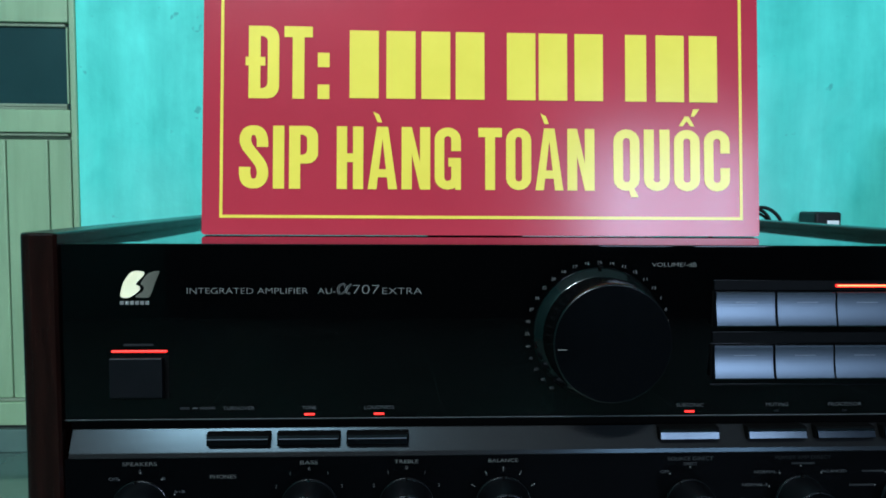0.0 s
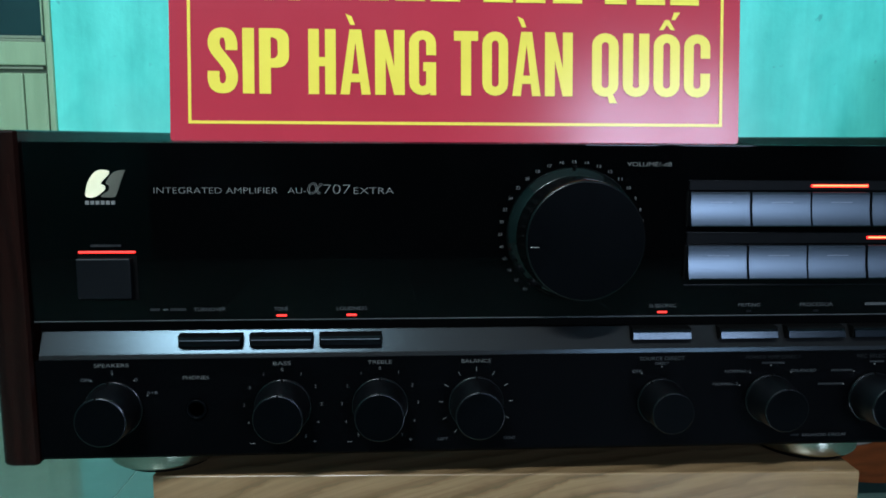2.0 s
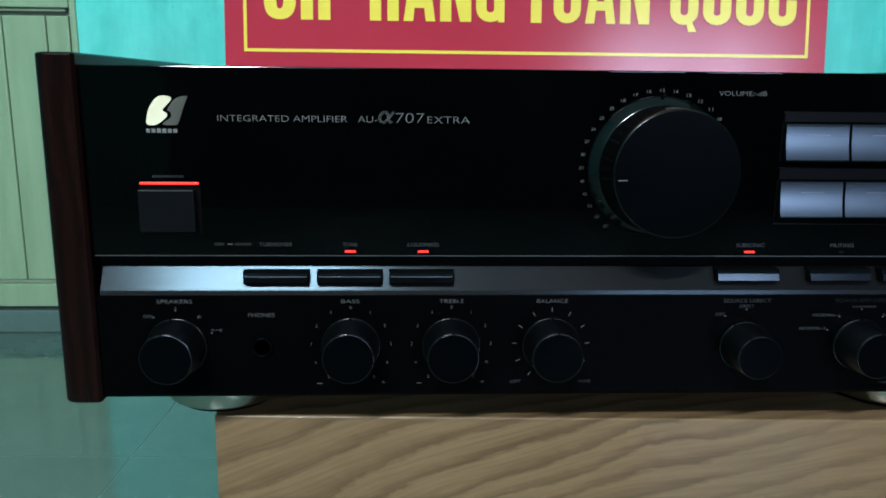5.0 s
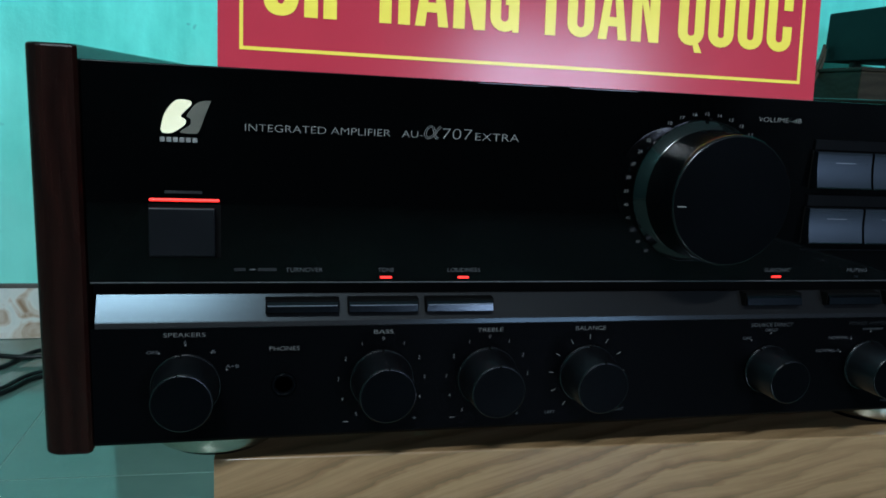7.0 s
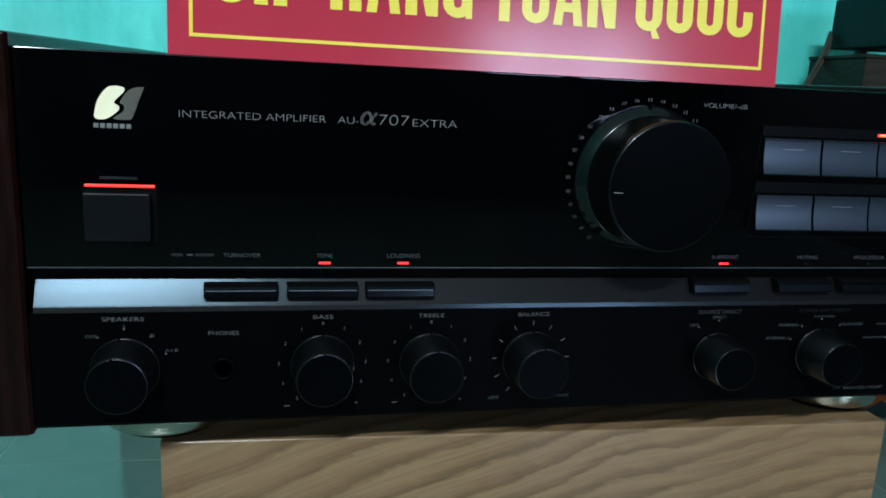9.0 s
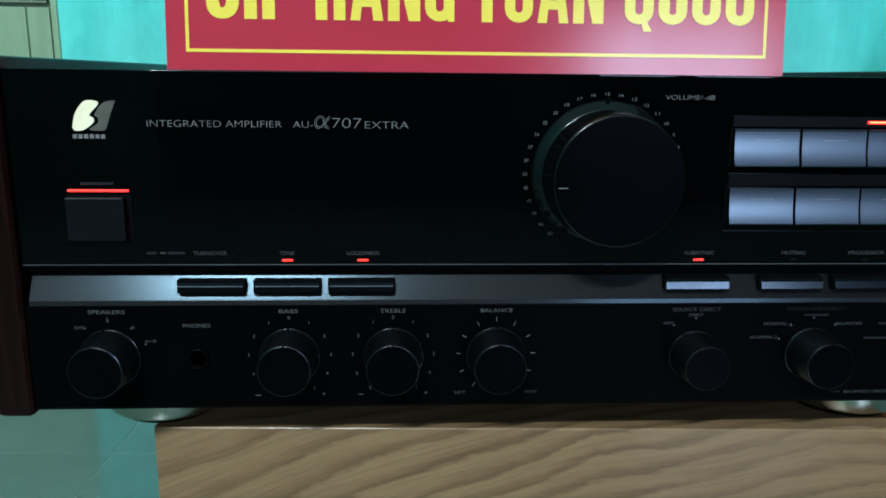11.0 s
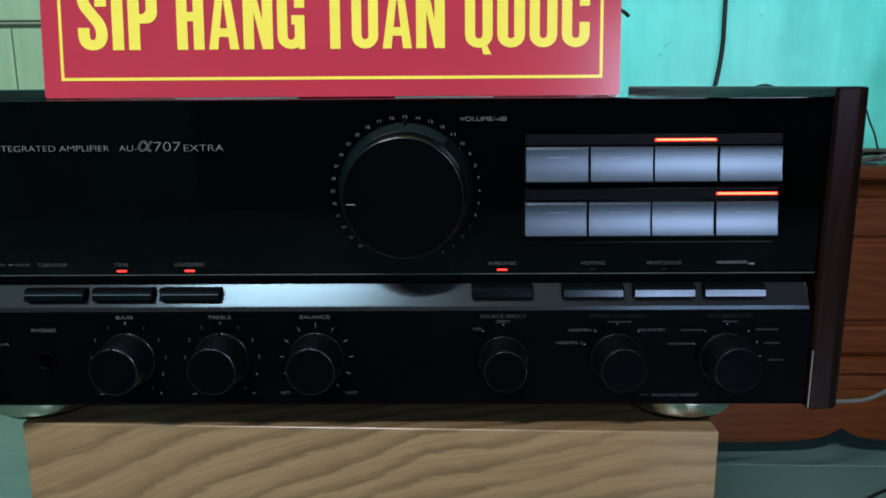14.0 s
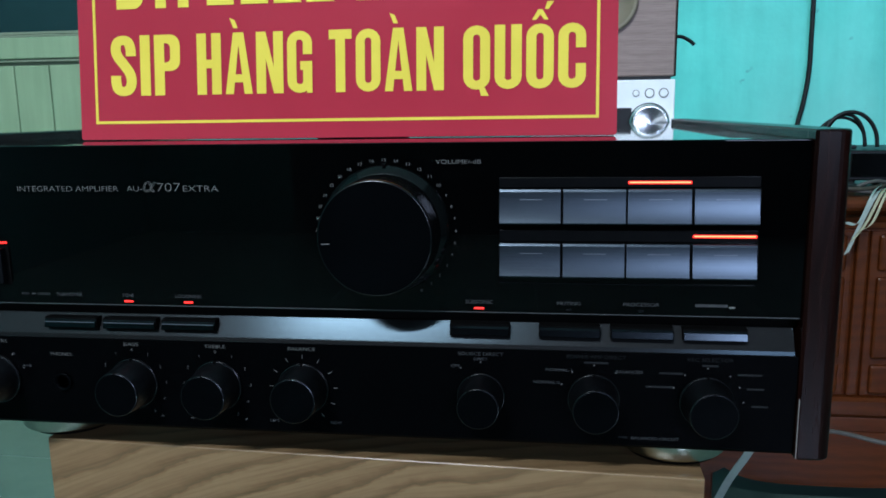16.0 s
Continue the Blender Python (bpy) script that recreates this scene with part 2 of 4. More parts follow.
DIM = surface("faint_panel_print", (0.040, 0.042, 0.044), (0.058, 0.061, 0.063), 90, (0.5, 0.6), specular=0.1)
CREAM = surface("cream_badge", (0.84, 0.75, 0.48), (0.90, 0.82, 0.56), 90, (0.3, 0.4))
OLIVE = surface("grey_olive_badge", (0.066, 0.064, 0.050), (0.088, 0.085, 0.066), 90, (0.3, 0.4))
RED = emitter("red_indicator", (1.0, 0.026, 0.018), 1.7)
CORE = emitter("orange_bar_core", (1.0, 0.24, 0.08), 3.0)
AMBER = emitter("red_bar_indicator", (1.0, 0.020, 0.014), 1.6)
FOOT = surface("champagne_foot_metal", (0.43, 0.43, 0.35), (0.46, 0.46, 0.38), 20, (0.25, 0.27), metal=1.0)
SIDEWOOD = wood("dark_rosewood_side", (0.0058, 0.0015, 0.0011), (0.0076, 0.0020, 0.0014), (0.0098, 0.0026, 0.0018), "Z", 6, 0.5, (0.22, 0.30), specular=0.16, relief=0.00004)
ASH = veneer()
REDWOOD = wood("varnished_red_wood", (0.074, 0.0165, 0.0025), (0.087, 0.0198, 0.0032), (0.102, 0.0238, 0.0040), "X", 2, 0.7, (0.28, 0.40), specular=0.25)
BROWNWOOD = wood("brown_box_wood", (0.018, 0.016, 0.010), (0.023, 0.020, 0.013), (0.029, 0.025, 0.016), "X", 3, 0.6, (0.5, 0.6), specular=0.1)
SPEAKWOOD = wood("grey_oak_vinyl", (0.265, 0.190, 0.162), (0.285, 0.205, 0.175), (0.305, 0.222, 0.190), "X", 4, 0.4, (0.45, 0.6))
SIGNRED = surface("red_sign_vinyl", (0.385, 0.026, 0.044), (0.435, 0.033, 0.053), 8, (0.16, 0.21), specular=0.34)
YELLOW = surface("yellow_sign_vinyl", (0.74, 0.59, 0.070), (0.80, 0.64, 0.085), 30, (0.18, 0.25), specular=0.33)
BOARD = surface("pale_board_core", (0.14, 0.125, 0.115), (0.19, 0.17, 0.155), 30, (0.5, 0.7))
DOORPAINT = surface("pale_green_door_paint", (0.258, 0.390, 0.226), (0.325, 0.475, 0.280), 5, (0.35, 0.5), relief=0.0008, stretch=(6, 6, 0.6))
# door paint with the shade of the recesses put into its colour
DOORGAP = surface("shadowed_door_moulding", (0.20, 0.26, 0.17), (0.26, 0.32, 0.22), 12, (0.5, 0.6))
GLASS = surface("dark_window_glass", (0.010, 0.036, 0.038), (0.016, 0.052, 0.054), 3, (0.05, 0.12), specular=0.6)
BLACKPL = surface("black_plastic", (0.004, 0.005, 0.0055), (0.008, 0.009, 0.0095), 60, (0.35, 0.5), specular=0.3)
RUBBER = surface("black_cable_rubber", (0.0035, 0.005, 0.005), (0.007, 0.009, 0.009), 60, (0.4, 0.55), specular=0.3)
WHITEPL = surface("white_enamel", (0.82, 0.86, 0.86), (0.90, 0.93, 0.93), 40, (0.3, 0.4))
CHROME = surface("spun_chrome", (0.78, 0.80, 0.82), (0.88, 0.90, 0.91), 80, (0.22, 0.30), metal=1.0)
nt = CHROME.node_tree
lines = nt.nodes.new("ShaderNodeTangent")
lines.direction_type, lines.axis = "RADIAL", "Y"
nt.links.new(lines.outputs[0], nt.nodes["Principled BSDF"].inputs["Tangent"])
nt.nodes["Principled BSDF"].inputs["Anisotropic"].default_value = 0.85
BEIGE = surface("beige_speaker_cone", (0.17, 0.145, 0.095), (0.21, 0.18, 0.12), 50, (0.5, 0.6))
GREYCORD = surface("grey_cord_sleeve", (0.070, 0.067, 0.060), (0.095, 0.09, 0.082), 80, (0.5, 0.6), specular=0.2)
STRAW = surface("pale_straw", (0.36, 0.355, 0.22), (0.46, 0.45, 0.29), 50, (0.6, 0.8), stretch=(1, 1, 0.2))
TAPE = surface("pale_green_strap", (0.26, 0.33, 0.29), (0.34, 0.41, 0.36), 50, (0.4, 0.6))

# the wall teal with shade put into its colour, for dim side reflections
SHADETEAL = surface("shaded_teal_paint", (0.030, 0.150, 0.138), (0.045, 0.20, 0.185), 3, (0.7, 0.9))
DARKTEAL = surface("dark_green_enamel", (0.0016, 0.010, 0.0095), (0.0026, 0.014, 0.013), 40, (0.4, 0.5), specular=0.1)
DULLCORD = surface("dull_cord", (0.042, 0.039, 0.028), (0.058, 0.054, 0.040), 60, (0.6, 0.7), specular=0.2)


def baseboard_material():
    m, nt, b = tree("patterned_baseboard_glaze")
    v = coords(nt)
    n = noise_node(nt, v, 13, 3, 0.5, 1.6)
    c = ramp(nt, n, [(0.30, (0.30, 0.20, 0.13)), (0.42, (0.52, 0.44, 0.36)), (0.52, (0.62, 0.64, 0.60)), (0.62, (0.56, 0.60, 0.57)), (0.75, (0.66, 0.60, 0.54))])
    nt.links.new(c, b.inputs["Base Color"])
    rough_of(nt, b, noise_node(nt, v, 30), 0.15, 0.3)
    return m


SKIRT = baseboard_material()

# ---- building tools ----
ORIGIN = {}


def thing(name, base, label, category, group="", kind=""):
    """An empty at the base of a thing; its parts hang under it."""
    ob = new(name)
    ob.empty_display_size = 0.05
    ob.location = Vector(base) + Vector((0, 0, ZL))
    ORIGIN[ob] = Vector(base)
    return tagged(ob, label, category, group, kind)


def part(name, bm, material, parent=None, label="", smooth=False, kind=""):
    """Links a bmesh as one mesh object, under a thing or a part of it."""
    mesh = bpy.data.meshes.new(name)
    base = ORIGIN.get(parent, Vector())
    bmesh.ops.translate(bm, verts=bm.verts[:], vec=-base)
    bmesh.ops.recalc_face_normals(bm, faces=bm.faces[:])
    for f in bm.faces:
        f.smooth = smooth
    bm.to_mesh(mesh)
    bm.free()
    mesh.materials.append(material)
    ob = new(name, mesh)
    if parent is None:
        ob.location = (0, 0, ZL)
    else:
        ob.parent = parent
    ORIGIN[ob] = base
    return tagged(ob, label, kind=kind)


def box(lo, hi, bevel=0.0, segments=2, bm=None, m=None):
    bm = bm or bmesh.new()
    lo, hi = Vector(lo), Vector(hi)
    size, mid = hi - lo, (hi + lo) / 2
    out = bmesh.ops.create_cube(bm, size=1.0, matrix=Matrix.Translation(mid) @ Matrix.Diagonal((*size, 1)))
    verts = out["verts"]
    if bevel:
        edges = list({e for v in verts for e in v.link_edges})
        res = bmesh.ops.bevel(bm, geom=edges, offset=bevel, segments=segments, profile=0.5, affect="EDGES")
        verts = res["verts"]
    if m is not None:
        bmesh.ops.transform(bm, matrix=m, verts=bm.verts[:])
    return bm


def lathe(profile, centre, n=48, bm=None, axis="Y", ring=False):
    """Turns a profile of (radius, along) round an axis through centre."""
    bm = bm or bmesh.new()
    cx, cy, cz = centre
    rings = []
    for r, a in profile:
        loop = []
        for i in range(n):
            t = 2 * math.pi * i / n
            u, w = r * math.cos(t), r * math.sin(t)
            p = (cx + u, cy + a, cz + w) if axis == "Y" else (cx + u, cy + w, cz + a) if axis == "Z" else (cx + a, cy + u, cz + w)
            loop.append(bm.verts.new(p))
        rings.append(loop)
    for a, b in zip(rings, rings[1:]):
        for i in range(n):
            bm.faces.new((a[i], a[(i + 1) % n], b[(i + 1) % n], b[i]))
    if ring:
        for i in range(n):
            bm.faces.new((rings[-1][i], rings[-1][(i + 1) % n], rings[0][(i + 1) % n], rings[0][i]))
    else:
        bm.faces.new(rings[0])
        bm.faces.new(rings[-1])
    return bm


def prism(outline, y0, y1, bm=None, bevel=0.0):
    """An outline in x and z, given depth along y."""
    bm = bm or bmesh.new()
    a = [bm.verts.new((x, y0, z)) for x, z in outline]
    b = [bm.verts.new((x, y1, z)) for x, z in outline]
    n = len(a)
    bm.faces.new(a)
    bm.faces.new(b)
    for i in range(n):
        bm.faces.new((a[i], a[(i + 1) % n], b[(i + 1) % n], b[i]))
    return bm


def profile_bar(outline, x0, x1, bm=None):
    """An outline in y and z, drawn out along x."""
    bm = bm or bmesh.new()
    a = [bm.verts.new((x0, y, z)) for y, z in outline]
    b = [bm.verts.new((x1, y, z)) for y, z in outline]
    n = len(a)
    bm.faces.new(a)
    bm.faces.new(b)
    for i in range(n):
        bm.faces.new((a[i], a[(i + 1) % n], b[(i + 1) % n], b[i]))
    return bm


def spline(points, steps=8):
    pts = [Vector(p) for p in points]
    pts = [2 * pts[0] - pts[1]] + pts + [2 * pts[-1] - pts[-2]]
    out = []
    for i in range(1, len(pts) - 2):
        p0, p1, p2, p3 = pts[i - 1:i + 3]
        for k in range(steps):
            t = k / steps
            out.append(0.5 * ((2 * p1) + (p2 - p0) * t + (2 * p0 - 5 * p1 + 4 * p2 - p3) * t * t + (3 * p1 - p0 - 3 * p2 + p3) * t ** 3))
    out.append(pts[-2])
    return out


def tube(points, radius, n=10, steps=8, bm=None, taper=None):
    """A round cable along a smooth line through the points."""
    bm = bm or bmesh.new()
    line = spline(points, steps)
    rings = []
    side = Vector((0.31, 0.17, 0.93))
    for i, p in enumerate(line):
        d = (line[min(i + 1, len(line) - 1)] - line[max(i - 1, 0)]).normalized()
        u = (side - d * side.dot(d)).normalized()
        side = u
        w = d.cross(u)
        r = radius if taper is None else radius * (1 + (taper - 1) * i / (len(line) - 1))
        rings.append([bm.verts.new(p + r * (math.cos(2 * math.pi * k / n) * u + math.sin(2 * math.pi * k / n) * w)) for k in range(n)])
    for a, b in zip(rings, rings[1:]):
        for k in range(n):
            bm.faces.new((a[k], a[(k + 1) % n], b[(k + 1) % n], b[k]))
    bm.faces.new(rings[0])
    bm.faces.new(rings[-1])
    return bm


def letters(text, x, z, height, width=None, y=0.0, depth=0.0003, bold=0.0, align="CENTER", slant=0.0, m=None, bm=None):
    """Flat raised lettering in the x-z plane: cap height, and the whole width if given; x is its middle or its left end."""
    cu = bpy.data.curves.new("lettering", "FONT")
    cu.body, cu.size, cu.extrude, cu.shear, cu.offset = text, 1.0, 0.0, slant, bold
    cu.resolution_u = 5
    tmp = bpy.data.objects.new("lettering", cu)
    scene.collection.objects.link(tmp)
    bpy.context.view_layer.update()
    mesh = bpy.data.meshes.new_from_object(tmp.evaluated_get(bpy.context.evaluated_depsgraph_get()))
    bpy.data.objects.remove(tmp)
    bpy.data.curves.remove(cu)
    pts = [v.co for v in mesh.vertices]
    x0, x1 = min(p.x for p in pts), max(p.x for p in pts)
    cap = 0.729
    sz = height / cap
    sx = width / (x1 - x0) if width else sz
    left = x - (x1 - x0) * sx / 2 if align == "CENTER" else x
    bm = bm or bmesh.new()
    made = [bm.verts.new((left + (p.x - x0) * sx, y - depth, z - height / 2 + p.y * sz)) for p in pts]
    for poly in mesh.polygons:
        try:
            bm.faces.new([made[i] for i in poly.vertices])
        except ValueError:
            pass
    bpy.data.meshes.remove(mesh)
    if m is not None:
        bmesh.ops.transform(bm, matrix=m, verts=made)
    return bm


def structure(name, bm, material, label, category="", parent=None):
    ob = part(name, bm, material, parent)
    return tagged(ob, label, category, kind="structure")


# ---- the room ----
X0, X1, Y0, TOP = -2.4, 2.6, -4.2, 3.6 + FZ
DOOR_X = -0.965     # where the door's frame meets the wall
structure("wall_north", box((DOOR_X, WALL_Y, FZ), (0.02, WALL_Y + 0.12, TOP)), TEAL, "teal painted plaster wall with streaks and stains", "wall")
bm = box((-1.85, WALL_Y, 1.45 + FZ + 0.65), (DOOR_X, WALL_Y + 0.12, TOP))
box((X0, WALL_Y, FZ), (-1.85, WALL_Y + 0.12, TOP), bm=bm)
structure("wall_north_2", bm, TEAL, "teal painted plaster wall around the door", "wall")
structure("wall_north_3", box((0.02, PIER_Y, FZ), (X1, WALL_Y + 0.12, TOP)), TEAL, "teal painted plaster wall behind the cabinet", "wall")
structure("wall_west", box((X0 - 0.12, Y0, FZ), (X0, WALL_Y + 0.12, TOP)), SHADETEAL, "unseen side wall, its teal darkened to keep reflections dim", "wall")
structure("wall_east", box((X1, Y0, FZ), (X1 + 0.12, WALL_Y + 0.12, TOP)), DARKROOM, "unseen side wall, near-black to keep reflections dark", "wall")
wz0, wz1 = WINDOW_Z[0] + FZ, WINDOW_Z[1] + FZ
# far wall split here to imitate a lighter reflection in the gloss panel
structure("wall_south_2", box((X0 - 0.12, Y0 - 0.12, FZ), (-1.45, Y0, TOP)), SHADETEAL, "unseen wall across the room, its teal darkened for dim reflections", "wall")
bm = box((-1.45, Y0 - 0.12, FZ), (WINDOW_X[0], Y0, TOP))
box((WINDOW_X[1] + PANE, Y0 - 0.12, FZ), (X1 + 0.12, Y0, TOP), bm=bm)
box((WINDOW_X[0], Y0 - 0.12, FZ), (WINDOW_X[1] + PANE, Y0, wz0), bm=bm)
box((WINDOW_X[0], Y0 - 0.12, wz1), (WINDOW_X[1] + PANE, Y0, TOP), bm=bm)
structure("wall_south", bm, DARKROOM, "unseen wall with a window, near-black to keep reflections dark", "wall")
win = thing("window_1", (1.64, Y0, wz0), "two-pane window in the darkened far wall", "window", kind="structure")
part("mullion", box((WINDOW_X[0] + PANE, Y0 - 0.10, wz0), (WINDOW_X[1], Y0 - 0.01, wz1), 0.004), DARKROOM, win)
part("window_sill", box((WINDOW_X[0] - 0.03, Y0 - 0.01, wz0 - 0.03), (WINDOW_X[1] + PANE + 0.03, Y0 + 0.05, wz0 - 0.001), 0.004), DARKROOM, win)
structure("ceiling", box((X0 - 0.12, Y0 - 0.12, TOP), (X1 + 0.12, WALL_Y + 0.12, TOP + 0.1)), CEIL, "white painted ceiling", "ceiling")
floor = structure("floor", box((X0 - 0.12, Y0 - 0.12, FZ - 0.1), (X1 + 0.12, WALL_Y + 0.12, FZ - 0.0006)), GROUT, "glossy green floor tiles with pale joints", "floor")

# the fluorescent fitting that lights the room
lx, ly, lz = TUBE[0], TUBE[1], TUBE[2] - ZL
AIM = Matrix.Translation((lx, ly, lz)) @ Matrix.Rotation(radians(11.4), 4, "Z")
fitting = thing("tube_lamp", (lx, ly, TOP), "white fluorescent tube lamp hanging under the ceiling", "lamp")
part("housing", box((-0.58, -0.11, 0.035), (0.58, -0.03, 0.085), 0.006, m=AIM), WHITEPL, fitting)
for side in (-0.5, 0.5):
    part("stem", box((side - 0.012, -0.082, 0.085), (side + 0.012, -0.058, TOP - lz), 0.002, m=AIM), WHITEPL, fitting)

# decorated baseboard tiles and floor tiles come last in the file

# ---- the door ----
DX0, DTOP = -1.84, 2.1 + FZ
door = thing("door_1", ((DX0 + DOOR_X) / 2, WALL_Y, FZ), "closed pale green panelled wooden door with a dark glass pane", "door", kind="structure")
STX = -0.981        # inner edge of the door's edge strip
EDGEX = STX - 0.012 # where the planks and the pane end
part("door_frame", box((STX + 0.001, WALL_Y - 0.009, FZ), (DOOR_X + 0.002, WALL_Y + 0.1, DTOP + 0.05), 0.004), DOORPAINT, door)
part("door_frame", box((DX0 - 0.05, WALL_Y - 0.009, FZ), (DX0, WALL_Y + 0.1, DTOP + 0.05), 0.004), DOORPAINT, door)
part("door_head", box((DX0, WALL_Y - 0.009, DTOP), (STX, WALL_Y + 0.1, DTOP + 0.05), 0.004), DOORPAINT, door)
for z0, z1 in ((-0.556, -0.490), (0.2650, 0.3270), (0.563, 0.64), (1.25, DTOP)):
    part("rail", box((DX0, WALL_Y - 0.008, z0), (STX - 0.001, WALL_Y + 0.03, z1), 0.003), DOORPAINT, door)
part("stile", box((DX0, WALL_Y - 0.008, -0.49), (DX0 + 0.10, WALL_Y + 0.03, 1.25), 0.004), DOORPAINT, door)
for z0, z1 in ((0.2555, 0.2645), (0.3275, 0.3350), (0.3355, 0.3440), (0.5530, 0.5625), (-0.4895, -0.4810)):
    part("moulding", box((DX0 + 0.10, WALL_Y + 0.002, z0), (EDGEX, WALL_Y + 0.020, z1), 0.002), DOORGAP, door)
for z0, z1 in ((-0.481, 0.246), (0.3445, 0.553)):
    part("edge_bead", box((EDGEX + 0.0005, WALL_Y + 0.002, z0), (STX - 0.0065, WALL_Y + 0.020, z1), 0.002), DOORPAINT, door)
x = EDGEX
k = 0
while x > DX0 + 0.11:
    w = 0.058 if k == 0 else 0.115
    lo = max(x - w + 0.003, DX0 + 0.1)
    part("plank", box((lo, WALL_Y + 0.006, -0.481), (x, WALL_Y + 0.02, 0.246), 0.004), DOORPAINT, door)
    x -= w
    k += 1
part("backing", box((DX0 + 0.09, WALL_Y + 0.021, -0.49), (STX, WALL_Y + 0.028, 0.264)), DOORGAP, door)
part("upper_panel", box((DX0 + 0.1, WALL_Y + 0.003, 0.64), (STX, WALL_Y + 0.02, 1.25), 0.005), DOORPAINT, door)
part("pane", box((DX0 + 0.09, WALL_Y + 0.012, 0.33), (STX, WALL_Y + 0.018, 0.56)), GLASS, door, "dark glass pane")
structure("threshold", box((DX0, WALL_Y - 0.012, FZ), (STX, WALL_Y + 0.1, FZ + 0.066), 0.004), TILE, "green tiled door threshold", "threshold")

# ---- unseen block added behind, for a dark band in the tiles' shine ----
dark_block = thing("reflection_block", (-0.25, 1.67, FZ), "unseen dark teal block added to darken the floor's reflection", "box")
part("body", box((-0.49, 1.51, FZ), (-0.01, 1.83, FZ + 0.52), 0.012, 3), DARKTEAL, dark_block)
part("lid", box((-0.50, 1.50, FZ + 0.5205), (0.0, 1.84, FZ + 0.55), 0.008, 3), DARKTEAL, dark_block)

# ---- the wooden box under the amplifier ----
TURNBOX = Matrix.Translation((0.0045, 0.0135, 0)) @ Matrix.Rotation(radians(-2.1), 4, "Z")
BT = -0.0835
stand = thing("wooden_box", (0.0045, 0.2, FZ), "ash-veneered wooden box used as a stand", "box")
BW, BD, BK = 0.1735, 0.36, 0.016
rim = [(0.0009 - 0.0009 * math.sin(math.pi / 2 * i / 4), BT - 0.0009 + 0.0009 * math.cos(math.pi / 2 * i / 4)) for i in range(5)]
bm = profile_bar([(BK, FZ), (BK, BT)] + rim + [(0.0, FZ)], -BW, BW)
bmesh.ops.transform(bm, matrix=TURNBOX, verts=bm.verts[:])
part("front_board", bm, ASH, stand)
part("top_board", box((-BW, BK, BT - BK), (BW, BD, BT), m=TURNBOX), ASH, stand)
part("back_board", box((-BW, BD - BK, FZ), (BW, BD, BT - BK), 0.0008, 2, m=TURNBOX), ASH, stand)
for side in (-1, 1):
    inner, outer = side * (BW - BK), side * BW
    part("side_board", box((min(inner, outer), BK, FZ), (max(inner, outer), BD - BK, BT - BK), 0.0001, 1, m=TURNBOX), ASH, stand)

# ---- the amplifier ----
PL, PR, PT, PB = -0.2105, 0.2138, 0.0768, -0.0655
amp = thing("stereo_amplifier", (0.0, 0.2, BT), "black stereo amplifier with dark rosewood sides, switched on", "amplifier")
case = part("case", box((PL + 0.001, 0.0125, PB + 0.002), (PR - 0.001, 0.388, 0.0762), 0.002), CASE, amp)
part("rear_panel", box((PL + 0.004, 0.388, PB + 0.006), (PR - 0.004, 0.3895, 0.072), 0.0004), HOLE, amp)


def arc(cy, cz, r, a0, a1, n=7):
    return [(cy + r * math.cos(radians(a0 + (a1 - a0) * i / n)), cz + r * math.sin(radians(a0 + (a1 - a0) * i / n))) for i in range(n + 1)]


# upper panel of deep gloss: rounded top edge, a fine lip along its foot
outline = [(0.012, PT)] + arc(0.0006, PT - 0.0006, 0.0006, 90, 180) + [(0.0, -0.0026), (0.012, -0.0026)]
part("upper_panel", profile_bar(outline, PL, PR), GLOSS, amp, "mirror-black upper front panel")
# pale metal strip stands in for the highlight on the panel's lower edge
part("panel_glint", box((PL + 0.0005, -0.0004, -0.0021), (PR - 0.0005, 0.0, -0.0017), 0.0001, 1), GLINTLINE, amp, "thin pale strip painting the glint along the panel's foot")
part("panel_gap", profile_bar([(0.012, -0.003), (0.0065, -0.003), (0.0065, -0.0082), (0.012, -0.0082)], PL, PR), HOLE, amp)
band = [(0.013, -0.0074), (0.0052, -0.0074), (0.0047, -0.0077), (-0.0001, -0.0169), (-0.0003, -0.0173), (-0.00078, -0.0190), (-0.0010, -0.0192), (0.013, -0.0192)]
part("bevelled_band", profile_bar(band, PL + 0.0015, PR - 0.0015), BAND, amp, "sloping dark metal band")
low = [(0.012, -0.0193), (-0.0012, -0.0193), (-0.0012, PB + 0.0015), (0.0, PB), (0.012, PB)]
part("lower_panel", profile_bar(low, PL, PR), SATIN, amp, "satin black lower front panel")


